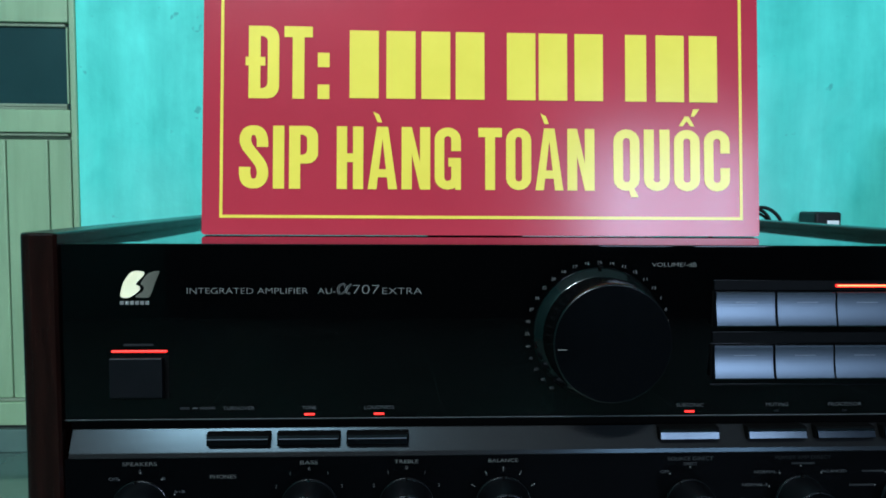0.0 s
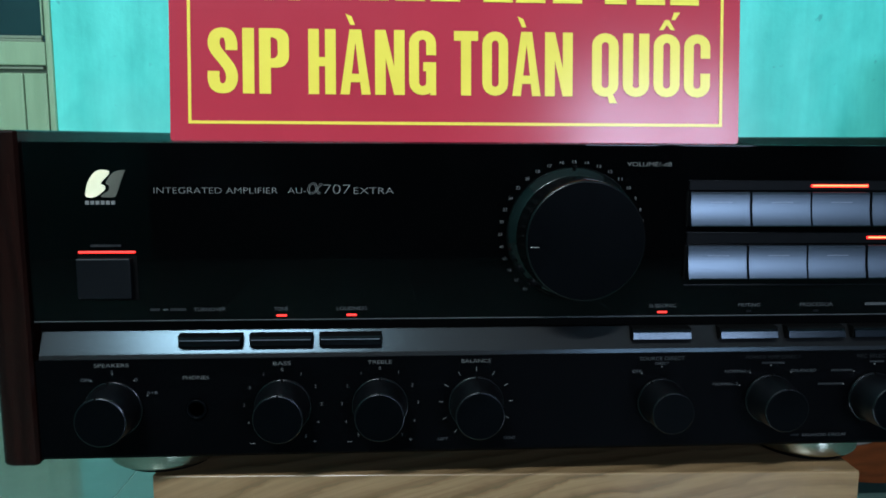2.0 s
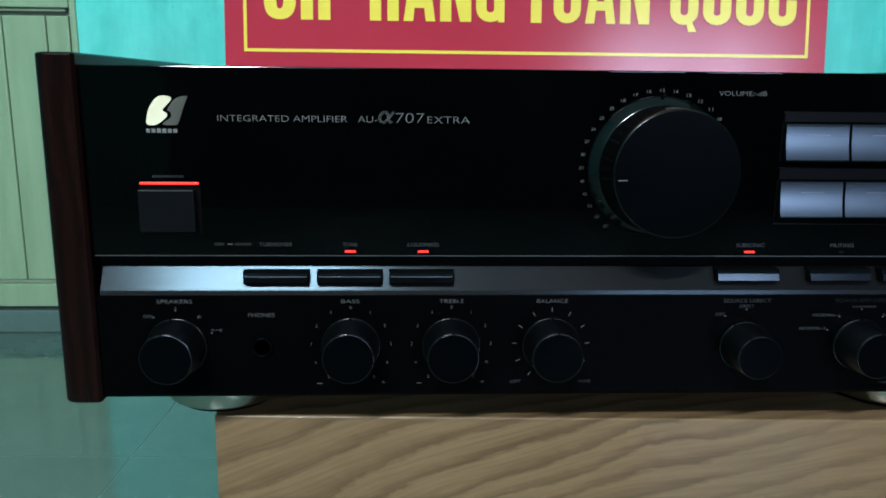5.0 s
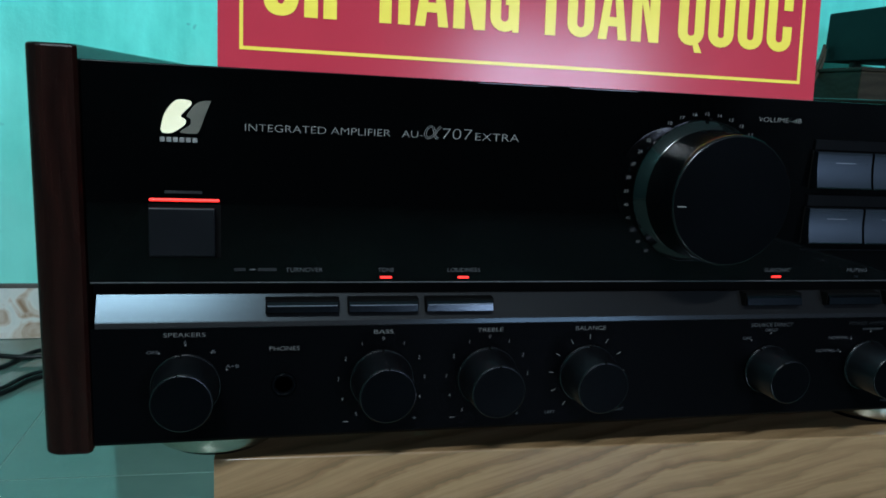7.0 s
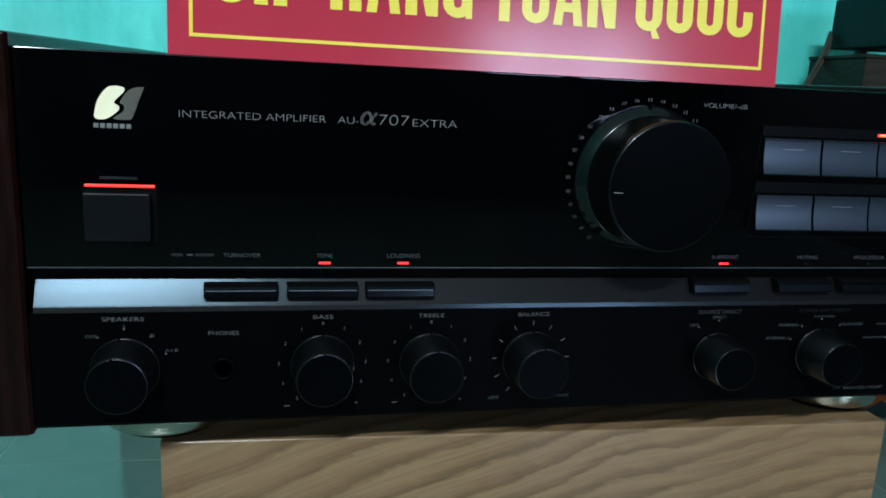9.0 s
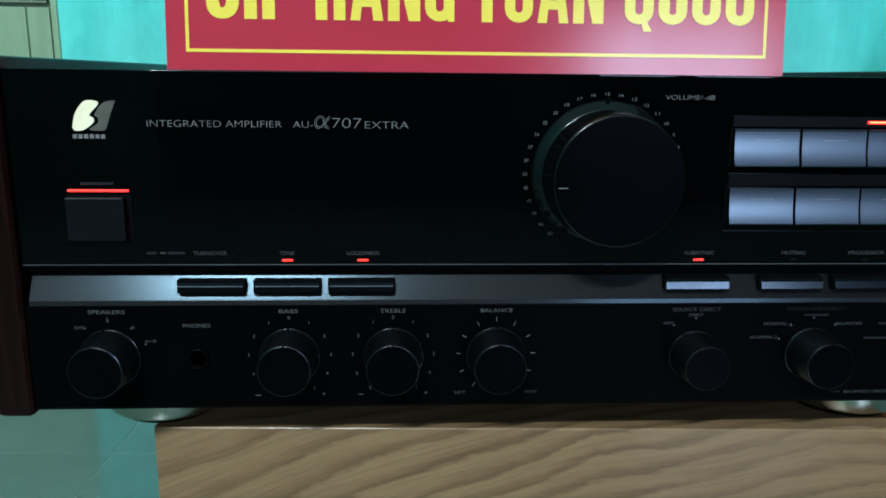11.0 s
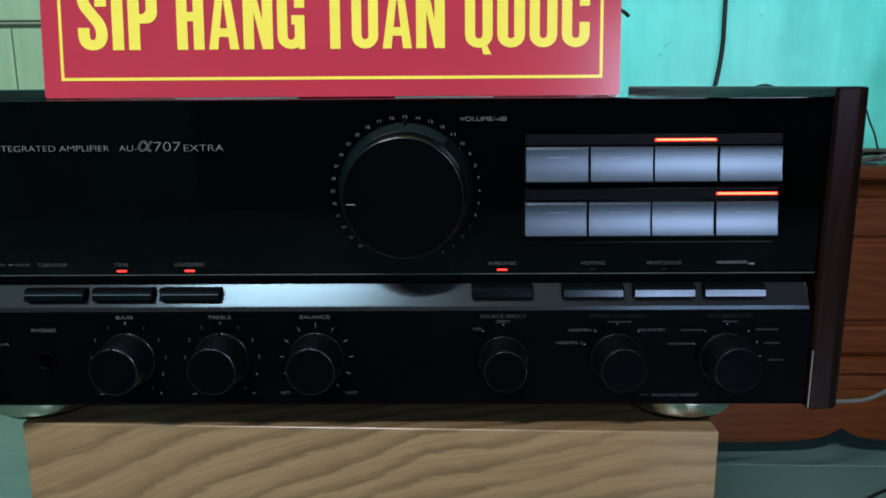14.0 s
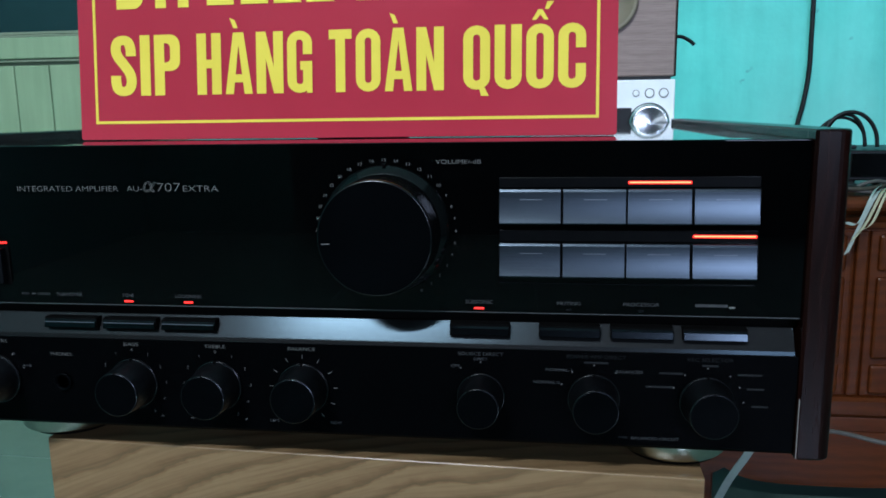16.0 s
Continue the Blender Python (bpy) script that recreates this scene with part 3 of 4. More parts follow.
def side_panel(x0, x1, outer, head):
    """A thick wooden side with its outer front edge well rounded and its ends eased."""
    sx = 1 if outer == x1 else -1
    inner = x0 if outer == x1 else x1

    def outline(d):
        r, y0, y1 = 0.0060, -0.0035 + d, 0.392 - d
        o, k = outer - sx * d, inner + sx * d
        pts = [(k, y1), (k, y0 + 0.0015), (k + sx * 0.0012, y0)]
        for i in range(7):
            a = math.pi / 2 * i / 6
            pts.append((o - sx * r + sx * r * math.sin(a), y0 + r - r * math.cos(a)))
        return pts + [(o, y1)]

    bm, e = bmesh.new(), 0.0012
    rings = [(z, d) for z, d in ((-0.0672 + e - e * math.cos(math.pi / 2 * i / 3), e - e * math.sin(math.pi / 2 * i / 3)) for i in range(4))]
    rings += [(head - e + e * math.sin(math.pi / 2 * i / 3), e - e * math.cos(math.pi / 2 * i / 3)) for i in range(4)]
    loops = [[bm.verts.new((x, y, z)) for x, y in outline(d)] for z, d in rings]
    for lo, hi in zip(loops, loops[1:]):
        for i in range(len(lo)):
            bm.faces.new((lo[i], lo[(i + 1) % len(lo)], hi[(i + 1) % len(lo)], hi[i]))
    bm.faces.new(loops[0])
    bm.faces.new(loops[-1])
    return bm


part("side_panel", side_panel(-0.2278, -0.2108, -0.2278, 0.0815), SIDEWOOD, amp, "dark rosewood side panel")
part("side_panel", side_panel(0.2142, 0.2300, 0.2300, 0.0809), SIDEWOOD, amp, "dark rosewood side panel")

part("pale_edge", box((0.2143, -0.0039, -0.0662), (0.2148, -0.0034, -0.038), 0.0001, 1), BOARD, amp, "pale strip along the inner front edge of the wooden side")

# feet: turned metal cups
for fx, fy0, k in ((-0.1686, 0.0475, 1.0), (0.1675, 0.0450, 0.965)):
    for fy in (fy0, 0.34):
        f = part("foot", lathe([(r * k, h) for r, h in ((0.012, PB), (0.0290, PB), (0.0291, PB - 0.0010), (0.0288, PB - 0.0080), (0.0283, PB - 0.0138), (0.0280, PB - 0.0147), (0.0274, PB - 0.0153), (0.0265, PB - 0.0156), (0.015, PB - 0.0157))], (fx, fy, 0), 56, axis="Z"), FOOT, amp, "champagne-coloured metal foot", smooth=True)
        part("pad", lathe([(0.014, PB - 0.0158), (0.0235, PB - 0.0158), (0.0235, BT + 0.0001), (0.014, BT + 0.0001)], (fx, fy, 0), 40, axis="Z"), HOLE, f)

# badge: two leaf shapes and a bar for the maker's name
BX, BZ = -0.1762, 0.0587


def leaf(points, steps=6):
    line = spline([(x, 0, z) for x, z in points] + [(points[0][0], 0, points[0][1])], steps)[:-1]
    return [(p.x, p.z) for p in line]


badge = part("badge", prism(leaf([(BX - 0.0087, BZ - 0.0046), (BX - 0.0072, BZ + 0.0010), (BX - 0.0035, BZ + 0.0056), (BX + 0.0010, BZ + 0.0058), (BX + 0.0018, BZ + 0.0044), (BX - 0.0006, BZ + 0.0018), (BX - 0.0018, BZ + 0.0001), (BX - 0.0003, BZ - 0.0010), (BX - 0.0006, BZ - 0.0028), (BX - 0.0045, BZ - 0.0056), (BX - 0.0078, BZ - 0.0058)]), -0.0006, 0.0), CREAM, amp, "cream leaf-shaped badge")
part("badge_leaf", prism(leaf([(BX + 0.0086, BZ + 0.0060), (BX + 0.0066, BZ + 0.0012), (BX + 0.0042, BZ - 0.0050), (BX + 0.0022, BZ - 0.0058), (BX - 0.0022, BZ - 0.0054), (BX + 0.0012, BZ - 0.0028), (BX + 0.0014, BZ - 0.0006), (BX + 0.0002, BZ + 0.0004), (BX + 0.0028, BZ + 0.0042), (BX + 0.0055, BZ + 0.0057)]), -0.00055, 0.0), OLIVE, badge, "grey leaf of the badge")
for i in range(6):
    part("name_bar", box((BX - 0.0090 + i * 0.0022, -0.0004, BZ - 0.0090), (BX - 0.0073 + i * 0.0022, 0.0, BZ - 0.0073), 0.0001, 1), PRINT, badge)


def label_text(text, x, z, height, width=None, y=0.0, material=None, **kw):
    return part("lettering", letters(text, x, z, height, width, y, **kw), material or PRINT, amp)


def print_bar(x, z, width, height, y=0.0, material=None):
    """Printed words too small to read."""
    return part("print_bar", box((x - width / 2, y - 0.0003, z - height / 2), (x + width / 2, y - 0.00005, z + height / 2)), material or DIM, amp)


label_text("INTEGRATED AMPLIFIER", -0.1560, 0.0560, 0.0028, 0.0530, align="LEFT", bold=-0.018)
label_text("AU-", -0.0985, 0.0560, 0.0028, 0.0078, align="LEFT", bold=-0.018)
loop = spline([(x, 0, z) for x, z in ((1.02, 1.00), (0.86, 0.74), (0.70, 0.38), (0.50, 0.10), (0.28, 0.02), (0.08, 0.24), (0.06, 0.60), (0.24, 0.93), (0.46, 0.95), (0.62, 0.68), (0.72, 0.30), (0.86, 0.06), (1.04, 0.02))], 5)
bm = bmesh.new()
for gap in (-0.065, 0.065):
    rows = []
    for i, p in enumerate(loop):
        d = (loop[min(i + 1, len(loop) - 1)] - loop[max(i - 1, 0)]).normalized()
        side = Vector((-d.z, 0, d.x))
        rows.append([bm.verts.new((-0.0901 + 0.0056 * (q.x + 0.12 * q.z), -0.0003, 0.0546 + 0.0045 * q.z)) for q in (p + side * (gap - 0.017), p + side * (gap + 0.017))])
    for a, b in zip(rows, rows[1:]):
        bm.faces.new((a[0], a[1], b[1], b[0]))
part("lettering", bm, PRINT, amp)
label_text("707", -0.0829, 0.0567, 0.0044, 0.0117, align="LEFT", slant=0.03, bold=-0.022)
label_text("EXTRA", -0.0698, 0.0560, 0.0031, 0.0176, align="LEFT", bold=-0.018)
label_text("VOLUME/-dB", 0.0523, 0.0680, 0.0020, 0.0205, align="LEFT", bold=-0.014)
for text, x, w in (("TURNOVER", -0.1340, 0.0140), ("TONE", -0.1026, 0.0062), ("LOUDNESS", -0.0712, 0.0135), ("SUBSONIC", 0.0716, 0.0128), ("MUTING", 0.1127, 0.0105), ("PROCESSOR", 0.1450, 0.0160)):
    label_text(text, x, 0.0031, 0.0017, w, material=DIM)
print_bar(0.1756, 0.0031, 0.0140, 0.0012)
print_bar(0.1845, 0.0024, 0.0026, 0.0007, material=PRINT)
print_bar(-0.1578, 0.0031, 0.0042, 0.0011, material=FAINT)
print_bar(-0.1532, 0.0031, 0.0022, 0.0006)
print_bar(-0.1478, 0.0031, 0.0070, 0.0011, material=FAINT)

# indicators
for x in (-0.1025, -0.0713, 0.0715):
    part("indicator", box((x - 0.0023, -0.0005, -0.00045), (x + 0.0023, 0.0006, 0.0004), 0.0002), RED, amp, "lit red indicator")
for x in (0.1127, 0.1450):
    part("indicator", box((x - 0.0012, -0.0003, -0.0005), (x + 0.0012, 0.0006, 0.0004), 0.0001), DARKKEY, amp, "unlit indicator")

# power key with its lit bar
part("power_light", box((-0.1893, -0.0008, 0.0284), (-0.1650, 0.0006, 0.0294), 0.0003), RED, amp, "lit red bar")
print_bar(-0.1775, 0.0318, 0.0130, 0.0010, material=FAINT)
part("key_recess", box((-0.1898, -0.0002, 0.0076), (-0.1645, 0.0004, 0.0275)), HOLE, amp)
power = part("power_key", box((-0.1893, -0.0040, 0.0088), (-0.1664, 0.0004, 0.0264), 0.0005, 2), DARKKEY, amp, "dark square power key")
# pale strip paints the lit bar's glint on the key's top edge
part("key_edge_glint", box((-0.1890, -0.0043, 0.0260), (-0.1667, -0.0036, 0.0265), 0.0001, 1), GLINTLINE, power)

# volume control
VX, VZ = 0.0283, 0.0364
knob = part("volume_knob", lathe([(0.0260, -0.0050), (0.0266, -0.0062), (0.0264, -0.0070), (0.0258, -0.0225), (0.0257, -0.0248), (0.0254, -0.0253), (0.0249, -0.0255), (0.0005, -0.0255)], (VX, 0, VZ), 96), KNOBBODY, amp, "large black volume knob", smooth=True)
part("knob_base", lathe([(0.0302, 0.0), (0.0302, -0.0010), (0.0300, -0.0015), (0.0296, -0.0019), (0.0270, -0.0056), (0.0262, -0.0060), (0.0250, -0.0060)], (VX, 0, VZ), 96), KNOBGLOSS, knob, "glossy sloping base ring", smooth=True)
part("knob_face", lathe([(0.0249, -0.0255), (0.0249, -0.02565), (0.0005, -0.02565)], (VX, 0, VZ), 96), KNOB, knob, "satin black knob face")
part("pointer", box((VX - 0.0236, -0.0259, VZ - 0.0026), (VX - 0.0198, -0.0256, VZ - 0.0022), 0.0001, 1), PRINT, knob, "white pointer line")
part("dial_mark", prism([(VX - 0.0009, VZ + 0.0310), (VX + 0.0009, VZ + 0.0310), (VX, VZ + 0.0296)], -0.0032, 0.0), HOLE, amp)
DIAL = ["15", "16", "17", "18", "20", "22", "24", "27", "30", "33", "40", "45", "50", "60", "80"]
for i, text in enumerate(DIAL):
    a = radians(90 + 10 * i)
    label_text(text, VX + 0.0328 * math.cos(a), VZ + 0.0326 * math.sin(a), 0.0014, 0.0019, material=DIGIT if i < 11 else DIM)
for i in range(1, 16):
    a = radians(90 - 10 * i)
    text = str(15 - i)
    label_text(text, VX + 0.0328 * math.cos(a), VZ + 0.0326 * math.sin(a), 0.0014, 0.0018 if len(text) > 1 else None, material=DIGIT)

# input keys: two rows of four in recessed strips
KX = [0.0813, 0.1096, 0.1376, 0.1660]
for row, (zt, zb, strip) in enumerate(((0.0556, 0.0402, 0.0608), (0.0312, 0.0160, 0.0370))):
    part("key_recess", box((0.0806, -0.0002, zb - 0.0006), (0.1945, 0.0004, zt + 0.0003)), HOLE, amp)
    part("light_strip", box((0.0810, -0.0010, zt + 0.0006), (0.1938, 0.0004, strip), 0.0003), STRIP, amp, "dark light strip above the keys")
    for i, x in enumerate(KX):
        w = 0.0271
        h = zt - zb
        face = [(0.0004, zt), (-0.0027, zt), (-0.0029, zt - 0.0001), (-0.0032, zt - 0.0009)] + [(-0.0033 - 0.0021 * (i / 10) ** 2, zt - 0.0011 - (h - 0.0017) * i / 10) for i in range(11)] + [(-0.0050, zb), (0.0004, zb)]
        key = part("input_key", profile_bar(face, x, x + w), KEY, amp, "silver-blue brushed metal key")
        part("key_legend", box((x + 0.009, -0.00345, zt - 0.0052), (x + 0.0190, -0.0031, zt - 0.0044)), LEGENDGLINT, key)
for lx, lz in ((0.1377, 0.0577), (0.1661, 0.0339)):
    bar = part("input_light", box((lx, -0.0016, lz), (lx + 0.0272, -0.0006, lz + 0.0014), 0.0003), AMBER, amp, "lit red bar")
    part("light_core", box((lx + 0.0006, -0.0018, lz + 0.0005), (lx + 0.0266, -0.0015, lz + 0.0011), 0.0001, 1), CORE, bar)
part("key_ledge", box((0.081, -0.0008, 0.0122), (0.1935, 0.0004, 0.0127), 0.0001, 1), DARKKEY, amp)

# slim keys in the sloping band, their faces tipped back a little
for i, x in enumerate((-0.1480, -0.1166, -0.0856, 0.0580, 0.0995, 0.1321, 0.1642)):
    zt, zb = (-0.0093, -0.0138) if i < 3 else (-0.0082, -0.0128)
    w = 0.0272
    part("key_recess", box((x - 0.0004, -0.0006, zb - 0.0004), (x + w + 0.0004, 0.006, zt + 0.0006)), HOLE, amp)
    face = [(0.006, zt), (-0.0002, zt), (-0.0010, zt - 0.0008), (-0.0015, zt - 0.0013), (-0.0023, zb + 0.0004), (-0.0019, zb), (0.006, zb)]
    slim = part("slim_key", profile_bar(face, x, x + w), SLIM, amp, "dark grey metal slim key")
    # left keys: a highlight under the top edge, painted as a pale strip
    if i < 3:
        part("slim_key_glint", box((x + 0.0004, -0.00185, zt - 0.0017), (x + w - 0.0004, -0.0012, zt - 0.0014)), LEGENDGLINT, slim)


def rounded(r, y, e, n=5):
    """A ring's profile: a quarter-round edge at radius r and front y, with a thin inner side."""
    return [(r - e + e * math.cos(math.pi / 2 * i / n), y + e - e * math.sin(math.pi / 2 * i / n)) for i in range(n + 1)] + [(r - e, y + e * 0.5), (r - e * 0.6, y + e)]


def small_knob(x, z, turn=0.0, size=1.0):
    """A turned knob: a wide skirt with a bright edge, a narrower cap, a notch for a pointer."""
    s, d = size, 0.0186
    k = part("control_knob", lathe([(0.0127 * s, -0.0012), (0.0127 * s, -0.0022), (0.0122 * s, -0.0027), (0.0119 * s, -0.0033), (0.0110 * s, 0.0007 - d), (0.0105 * s, 0.0001 - d), (0.0008, 0.0001 - d)], (x, 0, z), 64), KNOBSIDE, amp, "black turned control knob", smooth=True)
    part("cap_face", lathe([(0.0103 * s, -d), (0.0103 * s, -d - 0.00012), (0.0004, -d - 0.00012)], (x, 0, z), 64), KNOB, k)
    part("skirt_edge", lathe(rounded(0.0129 * s, -0.0027, 0.00045), (x, 0, z), 64, ring=True), EDGE, k, "polished skirt edge")
    part("cap_edge", lathe(rounded(0.0110 * s, -d - 0.0001, 0.00045), (x, 0, z), 64, ring=True), EDGE, k, "polished cap edge")
    m = Matrix.Translation((x, 0, z)) @ Matrix.Rotation(radians(turn), 4, "Y")
    mark = box((-0.0004, -0.0036, 0.0119 * s), (0.0004, -0.0020, 0.01305 * s))
    box((-0.0003, -d - 0.0004, 0.0098 * s), (0.0003, 0.0008 - d, 0.0112 * s), bm=mark)
    bmesh.ops.transform(mark, matrix=m, verts=mark.verts[:])
    part("pointer", mark, HOLE, k)
    return k


KZ = -0.0419
LOWY = -0.0012
small_knob(-0.1775, KZ, -8)
small_knob(-0.1027, KZ)
small_knob(-0.0588, KZ)
small_knob(-0.0146, KZ)
small_knob(0.0722, KZ - 0.0005, -28, 0.88)
small_knob(0.1246, KZ, 0, 0.93)
small_knob(0.1752, KZ, 0, 0.95)

# headphone socket
jack = part("phones_socket", lathe([(0.0048, LOWY), (0.0048, -0.0024), (0.0042, -0.0028), (0.0034, -0.0024), (0.0032, 0.004), (0.0001, 0.004)], (-0.1412, 0, -0.0425), 36), KNOB, amp, "black headphone socket", smooth=True)

# lettering of the lower panel
for text, x, z, w in (("SPEAKERS", -0.1777, -0.0217, 0.0150), ("PHONES", -0.1410, -0.0278, 0.0114), ("BASS", -0.1027, -0.0217, 0.0078), ("TREBLE", -0.0588, -0.0217, 0.0108), ("BALANCE", -0.0147, -0.0217, 0.0136),
                      ("SOURCE DIRECT", 0.0722, -0.0217, 0.0212), ("POWER AMP DIRECT", 0.1255, -0.0217, 0.0265), ("REC SELECTOR", 0.1762, -0.0217, 0.0200)):
    label_text(text, x, z, 0.0018, w, LOWY, bold=-0.012, material=DIGIT if x < 0.05 else DIM if x < 0.1 else FAINT)
for text, x, z, w in (("A", -0.1775, -0.0246, 0.0012), ("OFF", -0.1892, -0.0284, 0.0042), ("B", -0.1672, -0.0284, 0.0013), ("A+B", -0.1605, -0.0345, 0.0050), ("OFF", 0.0603, -0.0278, 0.0042), ("NORMAL-1", 0.1085, -0.0284, 0.0120),
                      ("NORMAL-2", 0.1030, -0.0345, 0.0120), ("BALANCED", 0.1405, -0.0284, 0.0120), ("LEFT", -0.0299, -0.0588, 0.0045), ("RIGHT", 0.0012, -0.0588, 0.0055), ("DIRECT", 0.0722, -0.0242, 0.0064)):
    label_text(text, x, z, 0.0014, w, LOWY, material=DIM)
label_text("BALANCED CIRCUIT", 0.1530, -0.0603, 0.0014, 0.0215, LOWY, material=DIM)
for x, z, w in ((0.1255, -0.0246, 0.011), (0.1762, -0.0246, 0.007), (0.1592, -0.0286, 0.0105), (0.1540, -0.0352, 0.0120), (0.1935, -0.0284, 0.0105), (0.1962, -0.0350, 0.0072), (0.1985, -0.0432, 0.0072), (0.1384, -0.0603, 0.0040)):
    print_bar(x, z, w, 0.0009, LOWY, FAINT)
for kx in (-0.1027, -0.0588):
    for n in range(6):
        for s in ((1,) if n == 0 else (-1, 1)):
            a = radians(90 - s * n * 29.0)
            label_text(str(n), kx + 0.0174 * math.cos(a), KZ + 0.0174 * math.sin(a), 0.0016, None, LOWY, material=DIGIT, bold=-0.012)
    label_text("-", kx - 0.0140, -0.0588, 0.0026, 0.0022, LOWY, material=DIGIT)
    label_text("+", kx + 0.0140, -0.0588, 0.0020, 0.0018, LOWY, material=DIGIT)
for n in range(-5, 6):
    a = radians(90 - n * 29.0)
    m = Matrix.Translation((-0.0146, LOWY, KZ)) @ Matrix.Rotation(radians(n * 29.0), 4, "Y")
    part("dial_tick", box((-0.00014, -0.0003, 0.0152), (0.00014, 0.0, 0.0172), m=m), DIGIT, amp)
for kx, angles in ((-0.1775, (-36, 0, 36, 68)), (0.0722, (-36, 0)), (0.1246, (-66, -38, 0, 38)), (0.1752, (-66, -38, 0, 38, 62, 88))):
    for a in angles:
        m = Matrix.Translation((kx, LOWY, KZ)) @ Matrix.Rotation(radians(a), 4, "Y")
        part("dial_dot", box((-0.0003, -0.0003, 0.0158), (0.0003, 0.0, 0.0164), m=m), DIGIT, amp)

# ---- the sign on the amplifier ----
SY, SZ0, LEANS = 0.0795, 0.0764, 5.8
SIGN = Matrix.Translation((-0.0155, SY, SZ0)) @ Matrix.Rotation(radians(-LEANS), 4, "X")
sign = thing("sign_board", (-0.0155, SY, SZ0), "red advertising board with yellow lettering, leaning back on the amplifier", "sign")
SW, SH = 0.1545, 0.206
rim = []
for cx, cz, a0 in ((SW - 0.0015, SH - 0.0015, 0), (-SW + 0.0015, SH - 0.0015, 90), (-SW + 0.0015, 0.0019, 180), (SW - 0.0015, 0.0019, 270)):
    rim += [(cx + 0.0015 * math.cos(radians(a0 + 15 * i)), cz + 0.0015 * math.sin(radians(a0 + 15 * i))) for i in range(7)]
bm = prism(rim, 0.0, 0.005)
bmesh.ops.transform(bm, matrix=SIGN, verts=bm.verts[:])
part("board", bm, SIGNRED, sign)
part("strut", box((-0.03, -0.001, 0.0), (0.03, 0.001, 0.165), 0.0004, m=Matrix.Translation((-0.0155, SY + 0.0635, SZ0 + 0.0002)) @ Matrix.Rotation(radians(14), 4, "X")), BOARD, sign)
IN, TH = 0.0095, 0.0016
for lo, hi in (((-SW + IN, IN), (SW - IN, IN + TH)), ((-SW + IN, SH - IN - TH), (SW - IN, SH - IN)), ((-SW + IN, IN + TH), (-SW + IN + TH, SH - IN - TH)), ((SW - IN - TH, IN + TH), (SW - IN, SH - IN - TH))):
    part("border", box((lo[0], -0.0003, lo[1]), (hi[0], 0.0, hi[1]), m=SIGN), YELLOW, sign)


STEM = 0.175


def stadium(x0, x1, z0, z1, cap, n=8):
    """Right side upwards, over the top, down the left side, round the foot."""
    cx, hw = (x0 + x1) / 2, (x1 - x0) / 2
    top = [(cx + hw * math.cos(math.pi * i / n), z1 - cap + cap * math.sin(math.pi * i / n)) for i in range(n + 1)]
    foot = [(cx - hw * math.cos(math.pi * i / n), z0 + cap - cap * math.sin(math.pi * i / n)) for i in range(n + 1)]
    return top, foot


def ribbon(outer, inner, closed=False):
    quads = [(outer[i], outer[i + 1], inner[i + 1], inner[i]) for i in range(len(outer) - 1)]
    if closed:
        quads.append((outer[-1], outer[0], inner[0], inner[-1]))
    return quads


def slab_(x0, z0, x1, z1):
    return [((x0, z0), (x1, z0), (x1, z1), (x0, z1))]


def bowl(z0, z1, width, cap):
    """The curved side of a D or P, from the stem round and back to it."""
    def half(x0, x1, a, b, c):
        r = min(x1 - x0 - 0.02, 0.17)
        pts = [(x0, b)] + [(x1 - r + r * math.sin(math.pi / 2 * i / 6), b - c + c * math.cos(math.pi / 2 * i / 6)) for i in range(7)]
        return pts + [(x, a + b - z) for x, z in reversed(pts)]
    return ribbon(half(STEM, width, z0, z1, cap), half(STEM, width - STEM + 0.005, z0 + 0.14, z1 - 0.14, cap * 0.45))


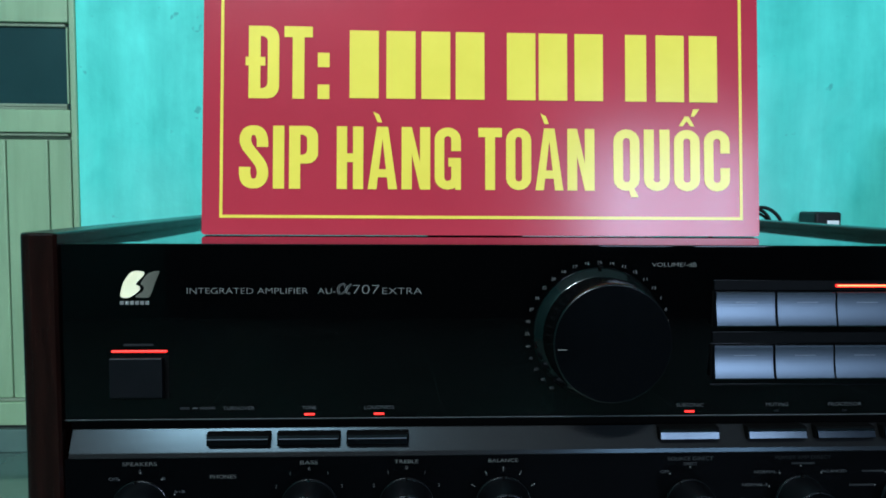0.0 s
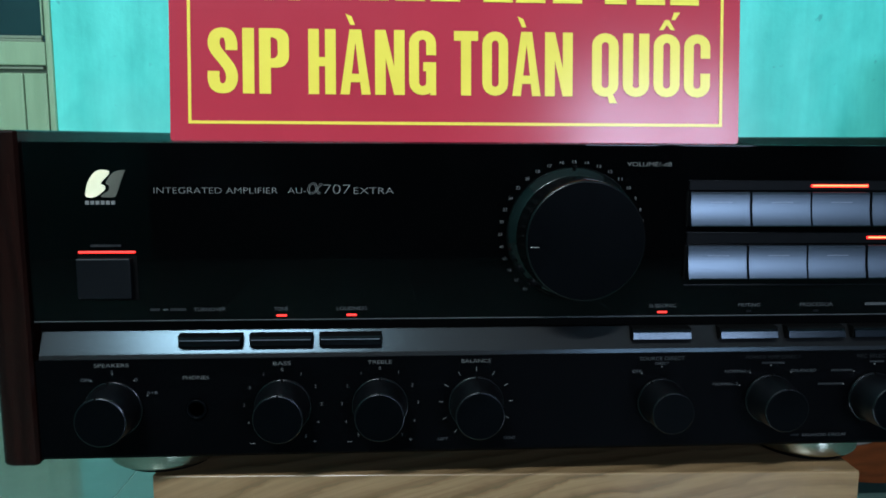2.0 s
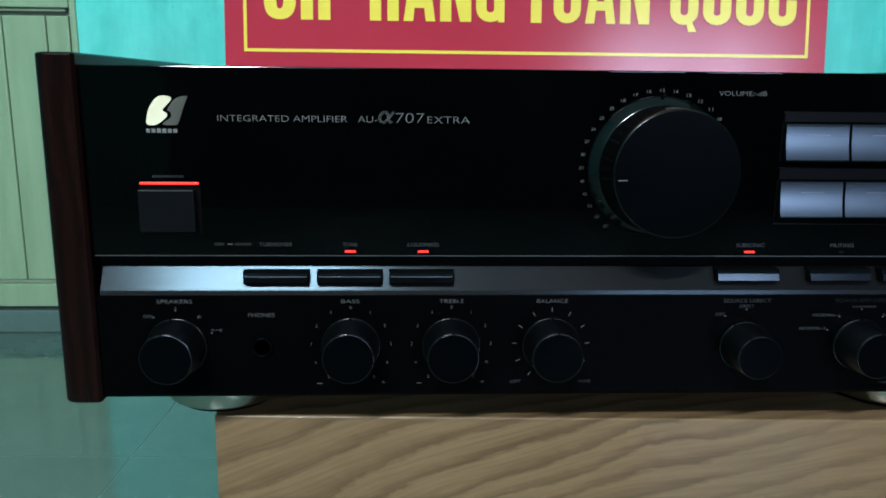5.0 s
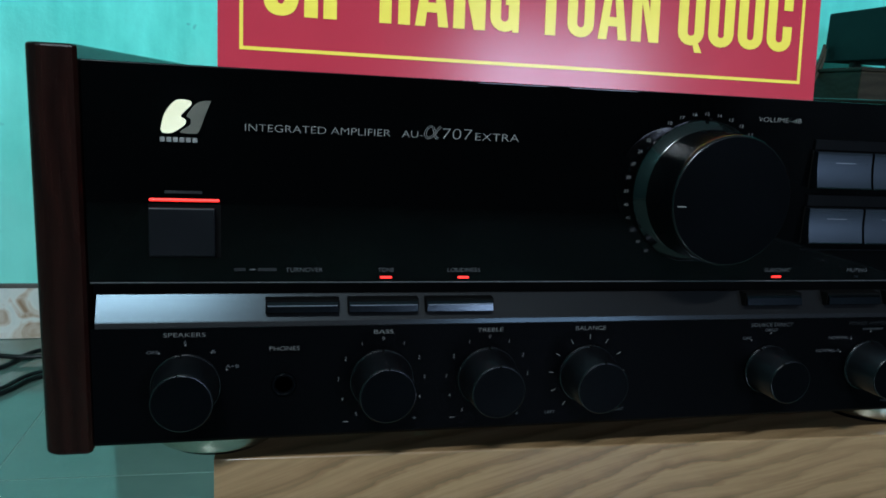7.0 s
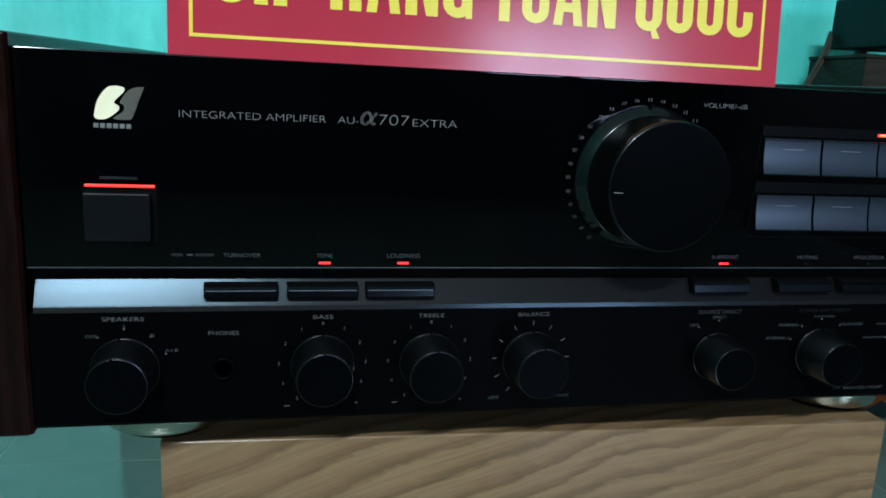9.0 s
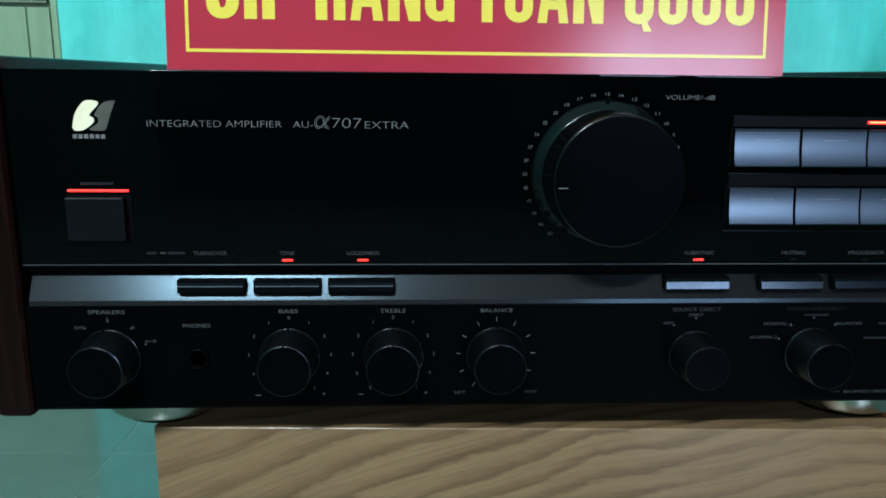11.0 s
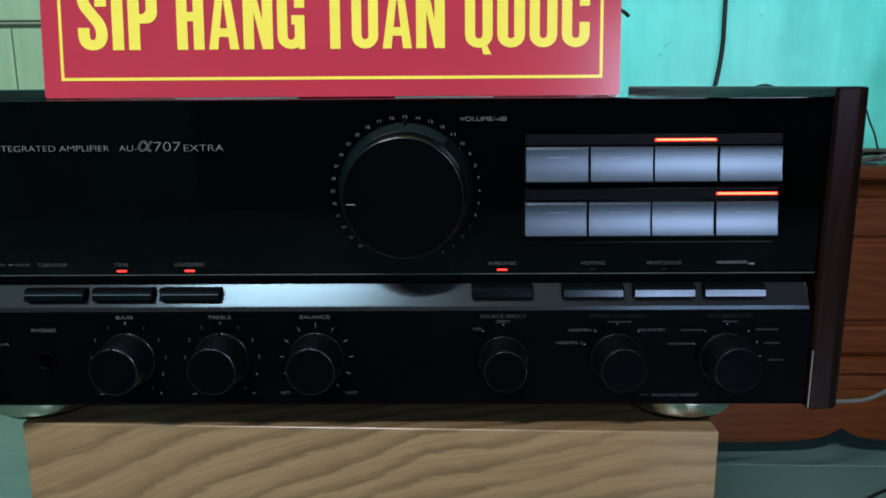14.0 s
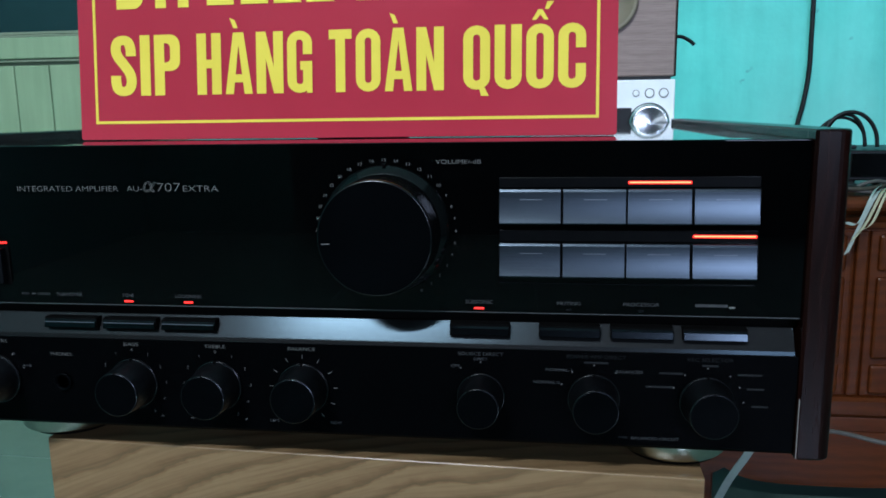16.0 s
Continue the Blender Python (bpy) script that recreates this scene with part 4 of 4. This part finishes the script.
def glyph(ch):
    """Polygons and width of a condensed bold capital of height one."""
    w, s = 0.45, STEM
    ot, of = stadium(0, w, 0, 1, 0.19)
    it, if_ = stadium(s - 0.01, w - s + 0.01, 0.14, 0.86, 0.055)
    ring = ribbon(ot + of, it + if_, True)
    if ch == "I":
        return slab_(0, 0, s, 1), s
    if ch == "H":
        return slab_(0, 0, s, 1) + slab_(w - s, 0, w, 1) + slab_(s, 0.43, w - s, 0.57), w
    if ch == "N":
        w = 0.49
        return slab_(0, 0, s, 1) + slab_(w - s, 0, w, 1) + [((s, 1), (s, 0.56), (w - s, 0), (w - s, 0.44))], w
    if ch == "T":
        return slab_(0, 0.85, 0.42, 1) + slab_(0.21 - s / 2, 0, 0.21 + s / 2, 0.85), 0.42
    if ch == "A":
        return [((0, 0), (0.15, 0), (0.25, 0.80), (0.25, 1), (0.155, 1)), ((0.50, 0), (0.35, 0), (0.25, 0.80), (0.25, 1), (0.345, 1)), ((0.173, 0.19), (0.327, 0.19), (0.310, 0.32), (0.190, 0.32))], 0.50
    if ch == "P":
        return slab_(0, 0, s, 1) + bowl(0.40, 1, w, 0.17), w
    if ch == "D":
        return slab_(0, 0, s, 1) + bowl(0, 1, w, 0.17) + slab_(-0.045, 0.45, 0, 0.57) + slab_(s, 0.45, s + 0.07, 0.57), w
    if ch == "O":
        return ring, w
    if ch == "Q":
        return ring + [((0.23, 0.135), (0.30, 0.15), (0.43, -0.10), (0.30, -0.10))], w
    if ch == "U":
        return slab_(0, 0.19, s, 1) + slab_(w - s, 0.19, w, 1) + ribbon(of, [(x, max(0.14, min(z, 0.19))) for x, z in if_]), w
    if ch in "CG":
        o = [(w, 0.62)] + ot + of + [(w, 0.38)]
        k = [(w - s + 0.01, 0.62)] + it + if_ + [(w - s + 0.01, 0.38)]
        quads = ribbon(o, k)
        if ch == "G":
            quads += slab_(0.235, 0.37, w, 0.51) + slab_(w - 0.10, 0, w, 0.19)
        return quads, w
    if ch == ":":
        return slab_(0, 0, s, 0.20) + slab_(0, 0.44, s, 0.64), s
    line = spline([(x, 0, z) for x, z in ((0.355, 0.66), (0.352, 0.78), (0.31, 0.89), (0.22, 0.925), (0.125, 0.89), (0.09, 0.78), (0.12, 0.665), (0.23, 0.52), (0.33, 0.38), (0.36, 0.24), (0.32, 0.12), (0.22, 0.075), (0.12, 0.115), (0.085, 0.22), (0.085, 0.34))], 4)
    left, right = [], []
    for i, p in enumerate(line):
        d = (line[min(i + 1, len(line) - 1)] - line[max(i - 1, 0)]).normalized()
        h = 0.075 + 0.014 * abs(d.z)
        left.append((p.x - d.z * h, p.z + d.x * h))
        right.append((p.x + d.z * h, p.z - d.x * h))
    return ribbon(left, right), 0.445


MARKS = {"grave": [((0.09, 1.24), (0.19, 1.20), (0.245, 1.07), (0.165, 1.07))], "hat": [((0.09, 1.06), (0.16, 1.06), (0.225, 1.14), (0.225, 1.22), (0.19, 1.22)), ((0.36, 1.06), (0.29, 1.06), (0.225, 1.14), (0.225, 1.22), (0.26, 1.22))], "acute": [((0.30, 1.22), (0.36, 1.22), (0.45, 1.34), (0.34, 1.34))]}


def sign_text(word, x0, x1, z, height, marks=()):
    """One word of condensed bold capitals cut from film, with its accents."""
    bm = bmesh.new()
    gap = 0.075
    total = sum(glyph(c)[1] for c in word) + gap * (len(word) - 1)
    sx, at, layer = (x1 - x0) / total, 0.0, 0
    for i, c in enumerate(word):
        polys, wide = glyph(c)
        polys = polys + [q for k, mark in marks if k == i for q in MARKS[mark]]
        for q in polys:
            layer += 1
            y = -0.0003 - 0.000002 * (layer % 40)
            try:
                bm.faces.new([bm.verts.new(SIGN @ Vector((x0 + (at + x) * sx, y, z - height / 2 + zz * height))) for x, zz in q])
            except ValueError:
                pass
        at += wide + gap
    return part("lettering", bm, YELLOW, sign)


sign_text("SIP", -0.1345, -0.0920, 0.0428, 0.0345)
sign_text("HANG", -0.0818, -0.0136, 0.0428, 0.0345, ((1, "grave"),))
sign_text("TOAN", -0.0039, 0.0610, 0.0428, 0.0345, ((2, "grave"),))
sign_text("QUOC", 0.0717, 0.1378, 0.0428, 0.0345, ((2, "hat"), (2, "acute")))
sign_text("DT:", -0.1300, -0.0860, 0.0950, 0.0400)
for x0 in (-0.0750, -0.0548, -0.0355, -0.0165, 0.0120, 0.0298, 0.0500, 0.0786, 0.0960, 0.1150):
    w = 0.0160 if x0 != 0.0786 else 0.012
    part("number_bar", box((x0, -0.0004, 0.0757), (x0 + w, 0.0, 0.1133), m=SIGN), YELLOW, sign)

# ---- behind the amplifier: side table, white player, loudspeaker ----
table = thing("side_table", (0.165, 0.70, FZ), "plain brown wooden side table behind the amplifier", "table")
part("tabletop", box((0.070, 0.575, 0.000), (0.262, 0.835, 0.018), 0.003), BROWNWOOD, table)
for lx in (0.076, 0.228):
    for ly in (0.582, 0.800):
        part("leg", box((lx, ly, FZ), (lx + 0.028, ly + 0.028, 0.0), 0.002), BROWNWOOD, table)

player = thing("mini_player", (0.165, 0.70, 0.018), "white compact music player with chrome knob and small buttons", "player")
part("body", box((0.082, 0.600, 0.018), (0.248, 0.80, 0.1225), 0.003), WHITEPL, player)
part("front", box((0.082, 0.595, 0.0185), (0.248, 0.5995, 0.1235), 0.0015), WHITEPL, player)
part("display", box((0.100, 0.5935, 0.070), (0.199, 0.5948, 0.0915), 0.0008), BLACKPL, player, "black display strip")
dial = part("dial", lathe([(0.0225, 0.5948), (0.0225, 0.5925), (0.0220, 0.5920), (0.0206, 0.5920), (0.0206, 0.5790), (0.0198, 0.5775), (0.018, 0.5778), (0.001, 0.5776)], (0.219, 0, 0.0735), 56), CHROME, player, "spun chrome dial", smooth=True)
part("dial_ring", lathe([(0.0235, 0.5948), (0.0235, 0.5928), (0.0223, 0.5928), (0.0223, 0.5948)], (0.219, 0, 0.0735), 56, ring=True), BLACKPL, dial)
for bx, r in ((0.2035, 0.0032), (0.2190, 0.0045), (0.2350, 0.0045)):
    button = part("button", lathe([(r, 0.5948), (r, 0.5930), (r * 0.8, 0.5925), (0.0003, 0.5927)], (bx, 0, 0.1080), 28), WHITEPL, player)
    part("button_ring", lathe([(r * 1.22, 0.5948), (r * 1.22, 0.5938), (r * 1.05, 0.5938), (r * 1.05, 0.5948)], (bx, 0, 0.1080), 28, ring=True), GREYCORD, button)

speaker = thing("bookshelf_speaker", (0.165, 0.70, 0.1225), "grey-brown oak bookshelf loudspeaker with a beige cone", "speaker")
part("cabinet", box((0.084, 0.602, 0.1275), (0.2475, 0.80, 0.40), 0.002), SPEAKWOOD, speaker)
part("edge_strip", box((0.2478, 0.603, 0.1275), (0.2495, 0.80, 0.399), 0.0006), BROWNWOOD, speaker)
part("plinth", box((0.088, 0.604, 0.1225), (0.244, 0.798, 0.1275), 0.0006), BLACKPL, speaker)
part("cone", lathe([(0.039, 0.6018), (0.039, 0.598), (0.036, 0.5965), (0.033, 0.600), (0.016, 0.616), (0.012, 0.612), (0.001, 0.609)], (0.165, 0, 0.215), 56), BEIGE, speaker, "beige loudspeaker cone", smooth=True)
part("tweeter", lathe([(0.024, 0.6018), (0.024, 0.599), (0.019, 0.598), (0.014, 0.602), (0.001, 0.598)], (0.165, 0, 0.325), 40), BLACKPL, speaker, smooth=True)
lead = thing("speaker_lead", (0.26, 0.80, 0.185), "short black lead at the back of the loudspeaker", "cable")
part("lead", tube([(0.2493, 0.795, 0.184), (0.268, 0.797, 0.187), (0.284, 0.80, 0.1885), (0.296, 0.80, 0.183), (0.303, 0.80, 0.177)], 0.0026), RUBBER, lead, smooth=True)

# ---- the red wooden cabinet with its clutter ----
CF, CTOP, CX0, CX1, CB = 1.02, -0.058, 0.36, 1.80, 1.385
cab = thing("low_cabinet", ((CX0 + CX1) / 2, 1.2, FZ), "low varnished red-brown wooden cabinet with scalloped apron", "cabinet")
slab = [(CB, CTOP), (CF - 0.012, CTOP)] + [(CF - 0.014 - 0.012 * math.sin(a), CTOP - 0.013 + 0.013 * math.cos(a)) for a in (0.4, 0.9, 1.4, 1.9, 2.4)] + [(CF - 0.012, CTOP - 0.027), (CF - 0.004, CTOP - 0.032), (CB, CTOP - 0.032)]
part("top", profile_bar(slab, CX0 - 0.02, CX1 + 0.02), REDWOOD, cab)
part("cornice", profile_bar([(CB, -0.0905), (CF - 0.004, -0.0905), (CF + 0.006, -0.104), (CF + 0.008, -0.114), (CB, -0.114)], CX0 - 0.005, CX1 + 0.005), REDWOOD, cab)
part("carcass", box((CX0, CF + 0.012, -0.475), (CX1, CB, -0.1145), 0.002), REDWOOD, cab)
DOORX = 0.645
for x in (0.372, DOORX, 1.01, 1.375):
    w = 0.352 if x > 0.5 else 0.245
    leaf_ = part("cabinet_door", box((x, CF + 0.004, -0.410), (x + w, CF + 0.0115, -0.118), 0.002), REDWOOD, cab)
    for z0, z1 in ((-0.186, -0.124), (-0.341, -0.197), (-0.404, -0.352)):
        part("panel", box((x + 0.012, CF - 0.003, z0), (x + w - 0.012, CF + 0.0038, z1), 0.0045, 2), REDWOOD, leaf_)
for x in (0.622, 0.999, 1.364):
    part("post", box((x, CF + 0.001, -0.410), (x + 0.019, CF + 0.0118, -0.118), 0.003), REDWOOD, cab)
part("ledge", profile_bar([(CF + 0.0118, -0.4105), (CF - 0.004, -0.4105), (CF - 0.010, -0.416), (CF - 0.010, -0.440), (CF - 0.002, -0.448), (CF + 0.0118, -0.448)], CX0, CX1), REDWOOD, cab)
part("plinth", box((CX0, CF - 0.001, -0.475), (CX1, CF + 0.0118, -0.4485), 0.002), REDWOOD, cab)
top, bottom = [], []
n = 288
for i in range(n + 1):
    x = CX0 + (CX1 - CX0) * i / n
    p = ((x - 0.784) / 0.36) % 1.0
    d = min(p, 1 - p) * 0.36
    z = -0.581 + 0.029 * math.exp(-d / 0.034)
    bottom.append((x, z))
top = [(CX1, -0.4755), (CX0, -0.4755)]
part("apron", prism(bottom + top, CF, CF + 0.018), REDWOOD, cab, "scalloped apron board")
for x in (CX0, CX1 - 0.05):
    for y in (CF + 0.02, CB - 0.05):
        part("leg", box((x, y, FZ), (x + 0.05, y + 0.05, -0.475), 0.004), REDWOOD, cab)

receiver = thing("set_top_box", (0.70, 1.2, CTOP), "flat black set-top box lying on the wooden cabinet", "receiver")
part("body", box((0.625, 1.10, -0.040), (0.765, 1.30, 0.013), 0.003), BLACKPL, receiver)
part("front", box((0.630, 1.0965, -0.034), (0.760, 1.0995, 0.008), 0.001), CASE, receiver)
for fx in (0.635, 0.745):
    for fy in (1.11, 1.28):
        part("foot", lathe([(0.007, CTOP), (0.007, -0.040), (0.001, -0.040)], (fx, fy, 0), 16, axis="Z"), RUBBER, receiver)

coil = thing("cable_coil", (0.642, 1.16, 0.013), "coil of black cable standing on the set-top box", "cable")
for k, (dy, r, h) in enumerate(((0.0, 0.049, 0.066), (0.012, 0.036, 0.062), (0.022, 0.045, 0.056))):
    part("loop", tube([(0.642 - 0.004 * k - r * math.cos(math.pi * i / 8), 1.15 + dy, 0.0165 + (h - 0.0035) * math.sin(math.pi * i / 8)) for i in range(9)], 0.0036 - 0.0004 * k), RUBBER, coil, smooth=True)
part("tie", box((0.628, 1.148, 0.0135), (0.656, 1.182, 0.020), 0.002), BLACKPL, coil)

adapter = thing("power_adapter", (0.869, 1.348, CTOP), "rounded black power adapter with a white label", "adapter")
part("block", box((0.842, 1.318, CTOP), (0.898, 1.378, 0.008), 0.004, 3), RUBBER, adapter, "dark plug block")
part("neck", box((0.846, 1.324, 0.0081), (0.885, 1.370, 0.0205), 0.002), RUBBER, adapter)
case = part("case", box((0.839, 1.310, 0.0206), (0.899, 1.385, 0.0672), 0.006, 4), BLACKPL, adapter)
part("label", box((0.866, 1.3092, 0.0385), (0.8925, 1.3098, 0.0490)), WHITEPL, case, "white paper label")
part("strain_relief", lathe([(0.0036, 0.0), (0.0034, 0.004), (0.0024, 0.010), (0.0005, 0.010)], (0.899, 1.335, 0.0345), 16, axis="X"), RUBBER, case)
lead = thing("adapter_lead", (0.94, 1.335, CTOP), "thin black lead of the power adapter", "cable")
part("lead", tube([(0.907, 1.335, 0.0345), (0.919, 1.335, 0.0365), (0.932, 1.335, 0.033), (0.944, 1.335, 0.004), (0.958, 1.335, -0.025), (0.968, 1.335, -0.0558)], 0.0018), RUBBER, lead, smooth=True)

SKEW = Matrix.Translation((1.045, 1.29, 0)) @ Matrix.Rotation(radians(-101), 4, "Z")
crate = thing("wooden_crate", (1.16, 1.16, CTOP), "brown wooden box standing askew on the cabinet", "box")
part("body", box((0, 0, CTOP), (0.235, 0.28, 0.152), 0.003, m=SKEW), BROWNWOOD, crate)
part("lid", box((-0.002, -0.002, 0.1522), (0.237, 0.282, 0.160), 0.002, m=SKEW), BROWNWOOD, crate)
UNITM = Matrix.Translation((1.060, 1.252, 0)) @ Matrix.Rotation(radians(-95), 4, "Z")
unit = thing("black_unit", (1.2, 1.14, 0.160), "very dark green boxy audio unit standing on the brown box", "audio unit")
part("body", box((0.0, 0.0, 0.1760), (0.215, 0.260, 0.280), 0.003, m=UNITM), DARKTEAL, unit)
part("front", box((0.2152, 0.002, 0.179), (0.2185, 0.258, 0.277), 0.001, m=UNITM), DARKTEAL, unit)
for fx in (0.07, 0.185):
    for fy in (0.03, 0.23):
        part("foot", lathe([(0.011, 0.1601), (0.012, 0.1640), (0.012, 0.1759), (0.002, 0.1759)], tuple(UNITM @ Vector((fx, fy, 0))), 20, axis="Z"), GREYCORD, unit, "pale grey round foot")
for dx in (0.0, 0.009):
    lead = thing("hanging_lead", (0.96 + dx, 1.19, CTOP), "dull brown-grey cord hanging down beside the brown box", "cable", "cords beside the brown box")
    part("lead", tube([(1.052 + dx * 0.3, 1.243, 0.2124 - dx), (1.035 + dx, 1.233, 0.170), (1.005 + dx, 1.217, 0.127), (0.964 + dx, 1.190, 0.08), (0.952 + dx, 1.176, 0.0), (0.948 + dx, 1.172, -0.0542)], 0.0036), DULLCORD, lead, smooth=True)

# pale straps and straw-coloured cords draped over the cabinet's edge
rnd = random.Random(4)
strap = thing("strap_bundle", (0.62, 1.0, CTOP), "bundle of pale plastic straps hanging over the cabinet's edge", "straps")
for k, (dx, drop, w) in enumerate(((0.0, -0.150, 0.0075), (0.007, -0.128, 0.006), (-0.006, -0.098, 0.005), (0.014, -0.112, 0.005))):
    line = spline([(0.690 + dx * 2, 1.075, CTOP + 0.004 + 0.002 * k), (0.660 + dx, 1.03, CTOP + 0.010 + 0.003 * k), (0.635 + dx, 0.994, CTOP + 0.006), (0.612 + dx, 0.986 - 0.002 * k, CTOP - 0.04), (0.592 + dx, 0.985 - 0.002 * k, drop)], 8)
    bm = bmesh.new()
    rows = [[bm.verts.new(p + Vector(o)) for o in ((-w / 2, -0.0006, -w * 0.3), (w / 2, -0.0006, w * 0.3), (w / 2, 0.0006, w * 0.3), (-w / 2, 0.0006, -w * 0.3))] for p in line]
    for a, b in zip(rows, rows[1:]):
        for i in range(4):
            bm.faces.new((a[i], a[(i + 1) % 4], b[(i + 1) % 4], b[i]))
    bm.faces.new(rows[0]), bm.faces.new(rows[-1])
    part("strap", bm, TAPE if k % 2 == 0 else STRAW, strap)
cords = thing("cord_tangle", (0.72, 1.05, CTOP), "tangle of dull brown, grey and black cords on the cabinet", "cables")
for k in range(7):
    pts = [(0.59 + 0.05 * j + rnd.uniform(-0.012, 0.012), 1.045 + rnd.uniform(-0.03, 0.028), CTOP + 0.005 + rnd.uniform(0, 0.018)) for j in range(7)]
    part("cord", tube(pts, rnd.choice((0.0022, 0.003, 0.0036)), 8, 6), (DULLCORD, RUBBER, GREYCORD)[k % 3], cords, smooth=True)

# ---- cables ----
wire = thing("wall_cable", (0.637, PIER_Y, CTOP), "black cable hanging down the teal wall", "cable")
part("cable", tube([(0.640, PIER_Y - 0.008, TOP), (0.634, PIER_Y - 0.007, 1.2), (0.638, PIER_Y - 0.010, 0.5), (0.639, PIER_Y - 0.012, 0.24), (0.6385, PIER_Y - 0.012, 0.16), (0.631, PIER_Y - 0.012, 0.096), (0.620, PIER_Y - 0.012, 0.040), (0.612, PIER_Y - 0.012, -0.053)], 0.0048), RUBBER, wire, smooth=True)
cord = thing("grey_power_cord", (0.5, 0.7, -0.36), "grey power cord sagging from the amplifier to the cabinet", "cable")
part("cord", tube([(0.195, 0.390, -0.02), (0.24, 0.44, -0.12), (0.33, 0.55, -0.262), (0.42, 0.65, -0.325), (0.49, 0.70, -0.344), (0.557, 0.70, -0.358), (0.618, 0.70, -0.363), (0.667, 0.70, -0.349), (0.76, 0.73, -0.30), (0.86, 0.85, -0.19), (0.94, 0.965, -0.085), (0.975, 1.0, -0.048), (1.02, 1.08, -0.053)], 0.0032), GREYCORD, cord, smooth=True)
ribbon = thing("pale_strap", (0.29, 0.7, FZ), "pale green flat strap hanging from the side table to the floor", "strap")
line = spline([(0.2625, 0.66, 0.004), (0.33, 0.67, -0.10), (0.405, 0.69, -0.28), (0.398, 0.70, -0.345), (0.378, 0.70, -0.384), (0.352, 0.70, -0.43), (0.325, 0.70, -0.50), (0.29, 0.71, FZ + 0.004)], 8)
bm = bmesh.new()
rows = [[bm.verts.new(p + Vector(o)) for o in ((-0.0044, -0.0008, 0.0027), (0.0044, -0.0008, -0.0027), (0.0044, 0.0008, -0.0027), (-0.0044, 0.0008, 0.0027))] for p in line]
for a, b in zip(rows, rows[1:]):
    for i in range(4):
        bm.faces.new((a[i], a[(i + 1) % 4], b[(i + 1) % 4], b[i]))
bm.faces.new(rows[0]), bm.faces.new(rows[-1])
part("strap", bm, TAPE, ribbon)
for k, pts in enumerate((((-0.84, 1.70), (-0.93, 1.66), (-0.88, 1.60), (-0.76, 1.615), (-0.70, 1.735), (-0.55, 1.78), (-0.35, 1.74)),
                         ((-0.80, 1.52), (-0.91, 1.60), (-0.87, 1.69), (-0.777, 1.677), (-0.69, 1.665), (-0.50, 1.70), (-0.35, 1.72)),
                         ((-0.86, 1.57), (-0.90, 1.50), (-0.82, 1.435), (-0.712, 1.455), (-0.656, 1.55), (-0.52, 1.63), (-0.36, 1.70)),
                         ((-0.85, 1.55), (-0.88, 1.50), (-0.81, 1.452), (-0.72, 1.475), (-0.668, 1.572), (-0.53, 1.65), (-0.36, 1.73)))):
    c = thing("floor_cable", (-0.7, 1.6, FZ), "black cable lying on the green tiles", "cable", "cables on the floor")
    part("cable", tube([(x, y, FZ + 0.0062 + (0.010 if k == 1 else 0.004 * math.sin(3 * i) ** 2)) for i, (x, y) in enumerate(pts)], 0.006), RUBBER, c, smooth=True)
c = thing("thin_floor_cable", (0.7, 0.93, FZ), "thin black cord on the green tiles by the cabinet", "cable")
part("cord", tube([(x, y, FZ + 0.003) for x, y in ((0.42, 0.835), (0.50, 0.85), (0.58, 0.858), (0.637, 0.864), (0.70, 0.873), (0.765, 0.893), (0.83, 0.93), (0.92, 0.96), (1.05, 0.99))], 0.0028), RUBBER, c, smooth=True)

# ---- tiles ----
skirting = structure("baseboard", box((STX + 0.03, WALL_Y - 0.002, FZ), (0.02, WALL_Y - 0.0002, FZ + 0.150)), GROUT, "patterned glazed baseboard tiles along the wall", "baseboard")
x = -0.90
first = None
while x < 0.0:
    w = min(0.297, 0.018 - x)
    if w > 0.29:
        if first is None:
            first = part("baseboard_tile", box((x, WALL_Y - 0.009, FZ + 0.001), (x + w, WALL_Y - 0.0021, FZ + 0.138), 0.0015), SKIRT, skirting)
            x_first = x
        else:
            t = new("baseboard_tile", first.data)
            t.parent, t.location = skirting, (x - x_first, 0, 0)
    x += 0.3
part("cap_tile", box((STX + 0.03, WALL_Y - 0.010, FZ + 0.1385), (0.018, WALL_Y - 0.0021, FZ + 0.150), 0.002), GREYCORD, skirting, "grey tile edge")
TS, JX, JY = 0.8, -0.61, 1.049
LAID = Matrix.Translation((0.1, JY, 0)) @ Matrix.Rotation(radians(-2), 4, "Z") @ Matrix.Translation((-0.1, -JY, 0))
tile_mesh = None
for i in range(-4, 7):
    for j in range(-9, 3):
        x0, y0 = JX + i * TS, JY + j * TS
        x1, y1 = min(x0 + TS, X1 + 0.11), min(y0 + TS, WALL_Y + 0.11)
        x0, y0 = max(x0, X0 - 0.11), max(y0, Y0 - 0.11)
        if x1 - x0 < 0.03 or y1 - y0 < 0.03:
            continue
        whole = abs(x1 - x0 - TS) < 1e-6 and abs(y1 - y0 - TS) < 1e-6
        if whole and tile_mesh:
            t = new("tile", tile_mesh)
            t.parent = floor
        else:
            t = part("tile", box((0.0010, 0.0010, -0.0028), (x1 - x0 - 0.0010, y1 - y0 - 0.0010, 0.0), 0.0004, 1), TILE, floor)
            if whole:
                tile_mesh = t.data
        t.location = LAID @ Vector((x0, y0, FZ))
        t.rotation_euler = (0, 0, radians(-2))
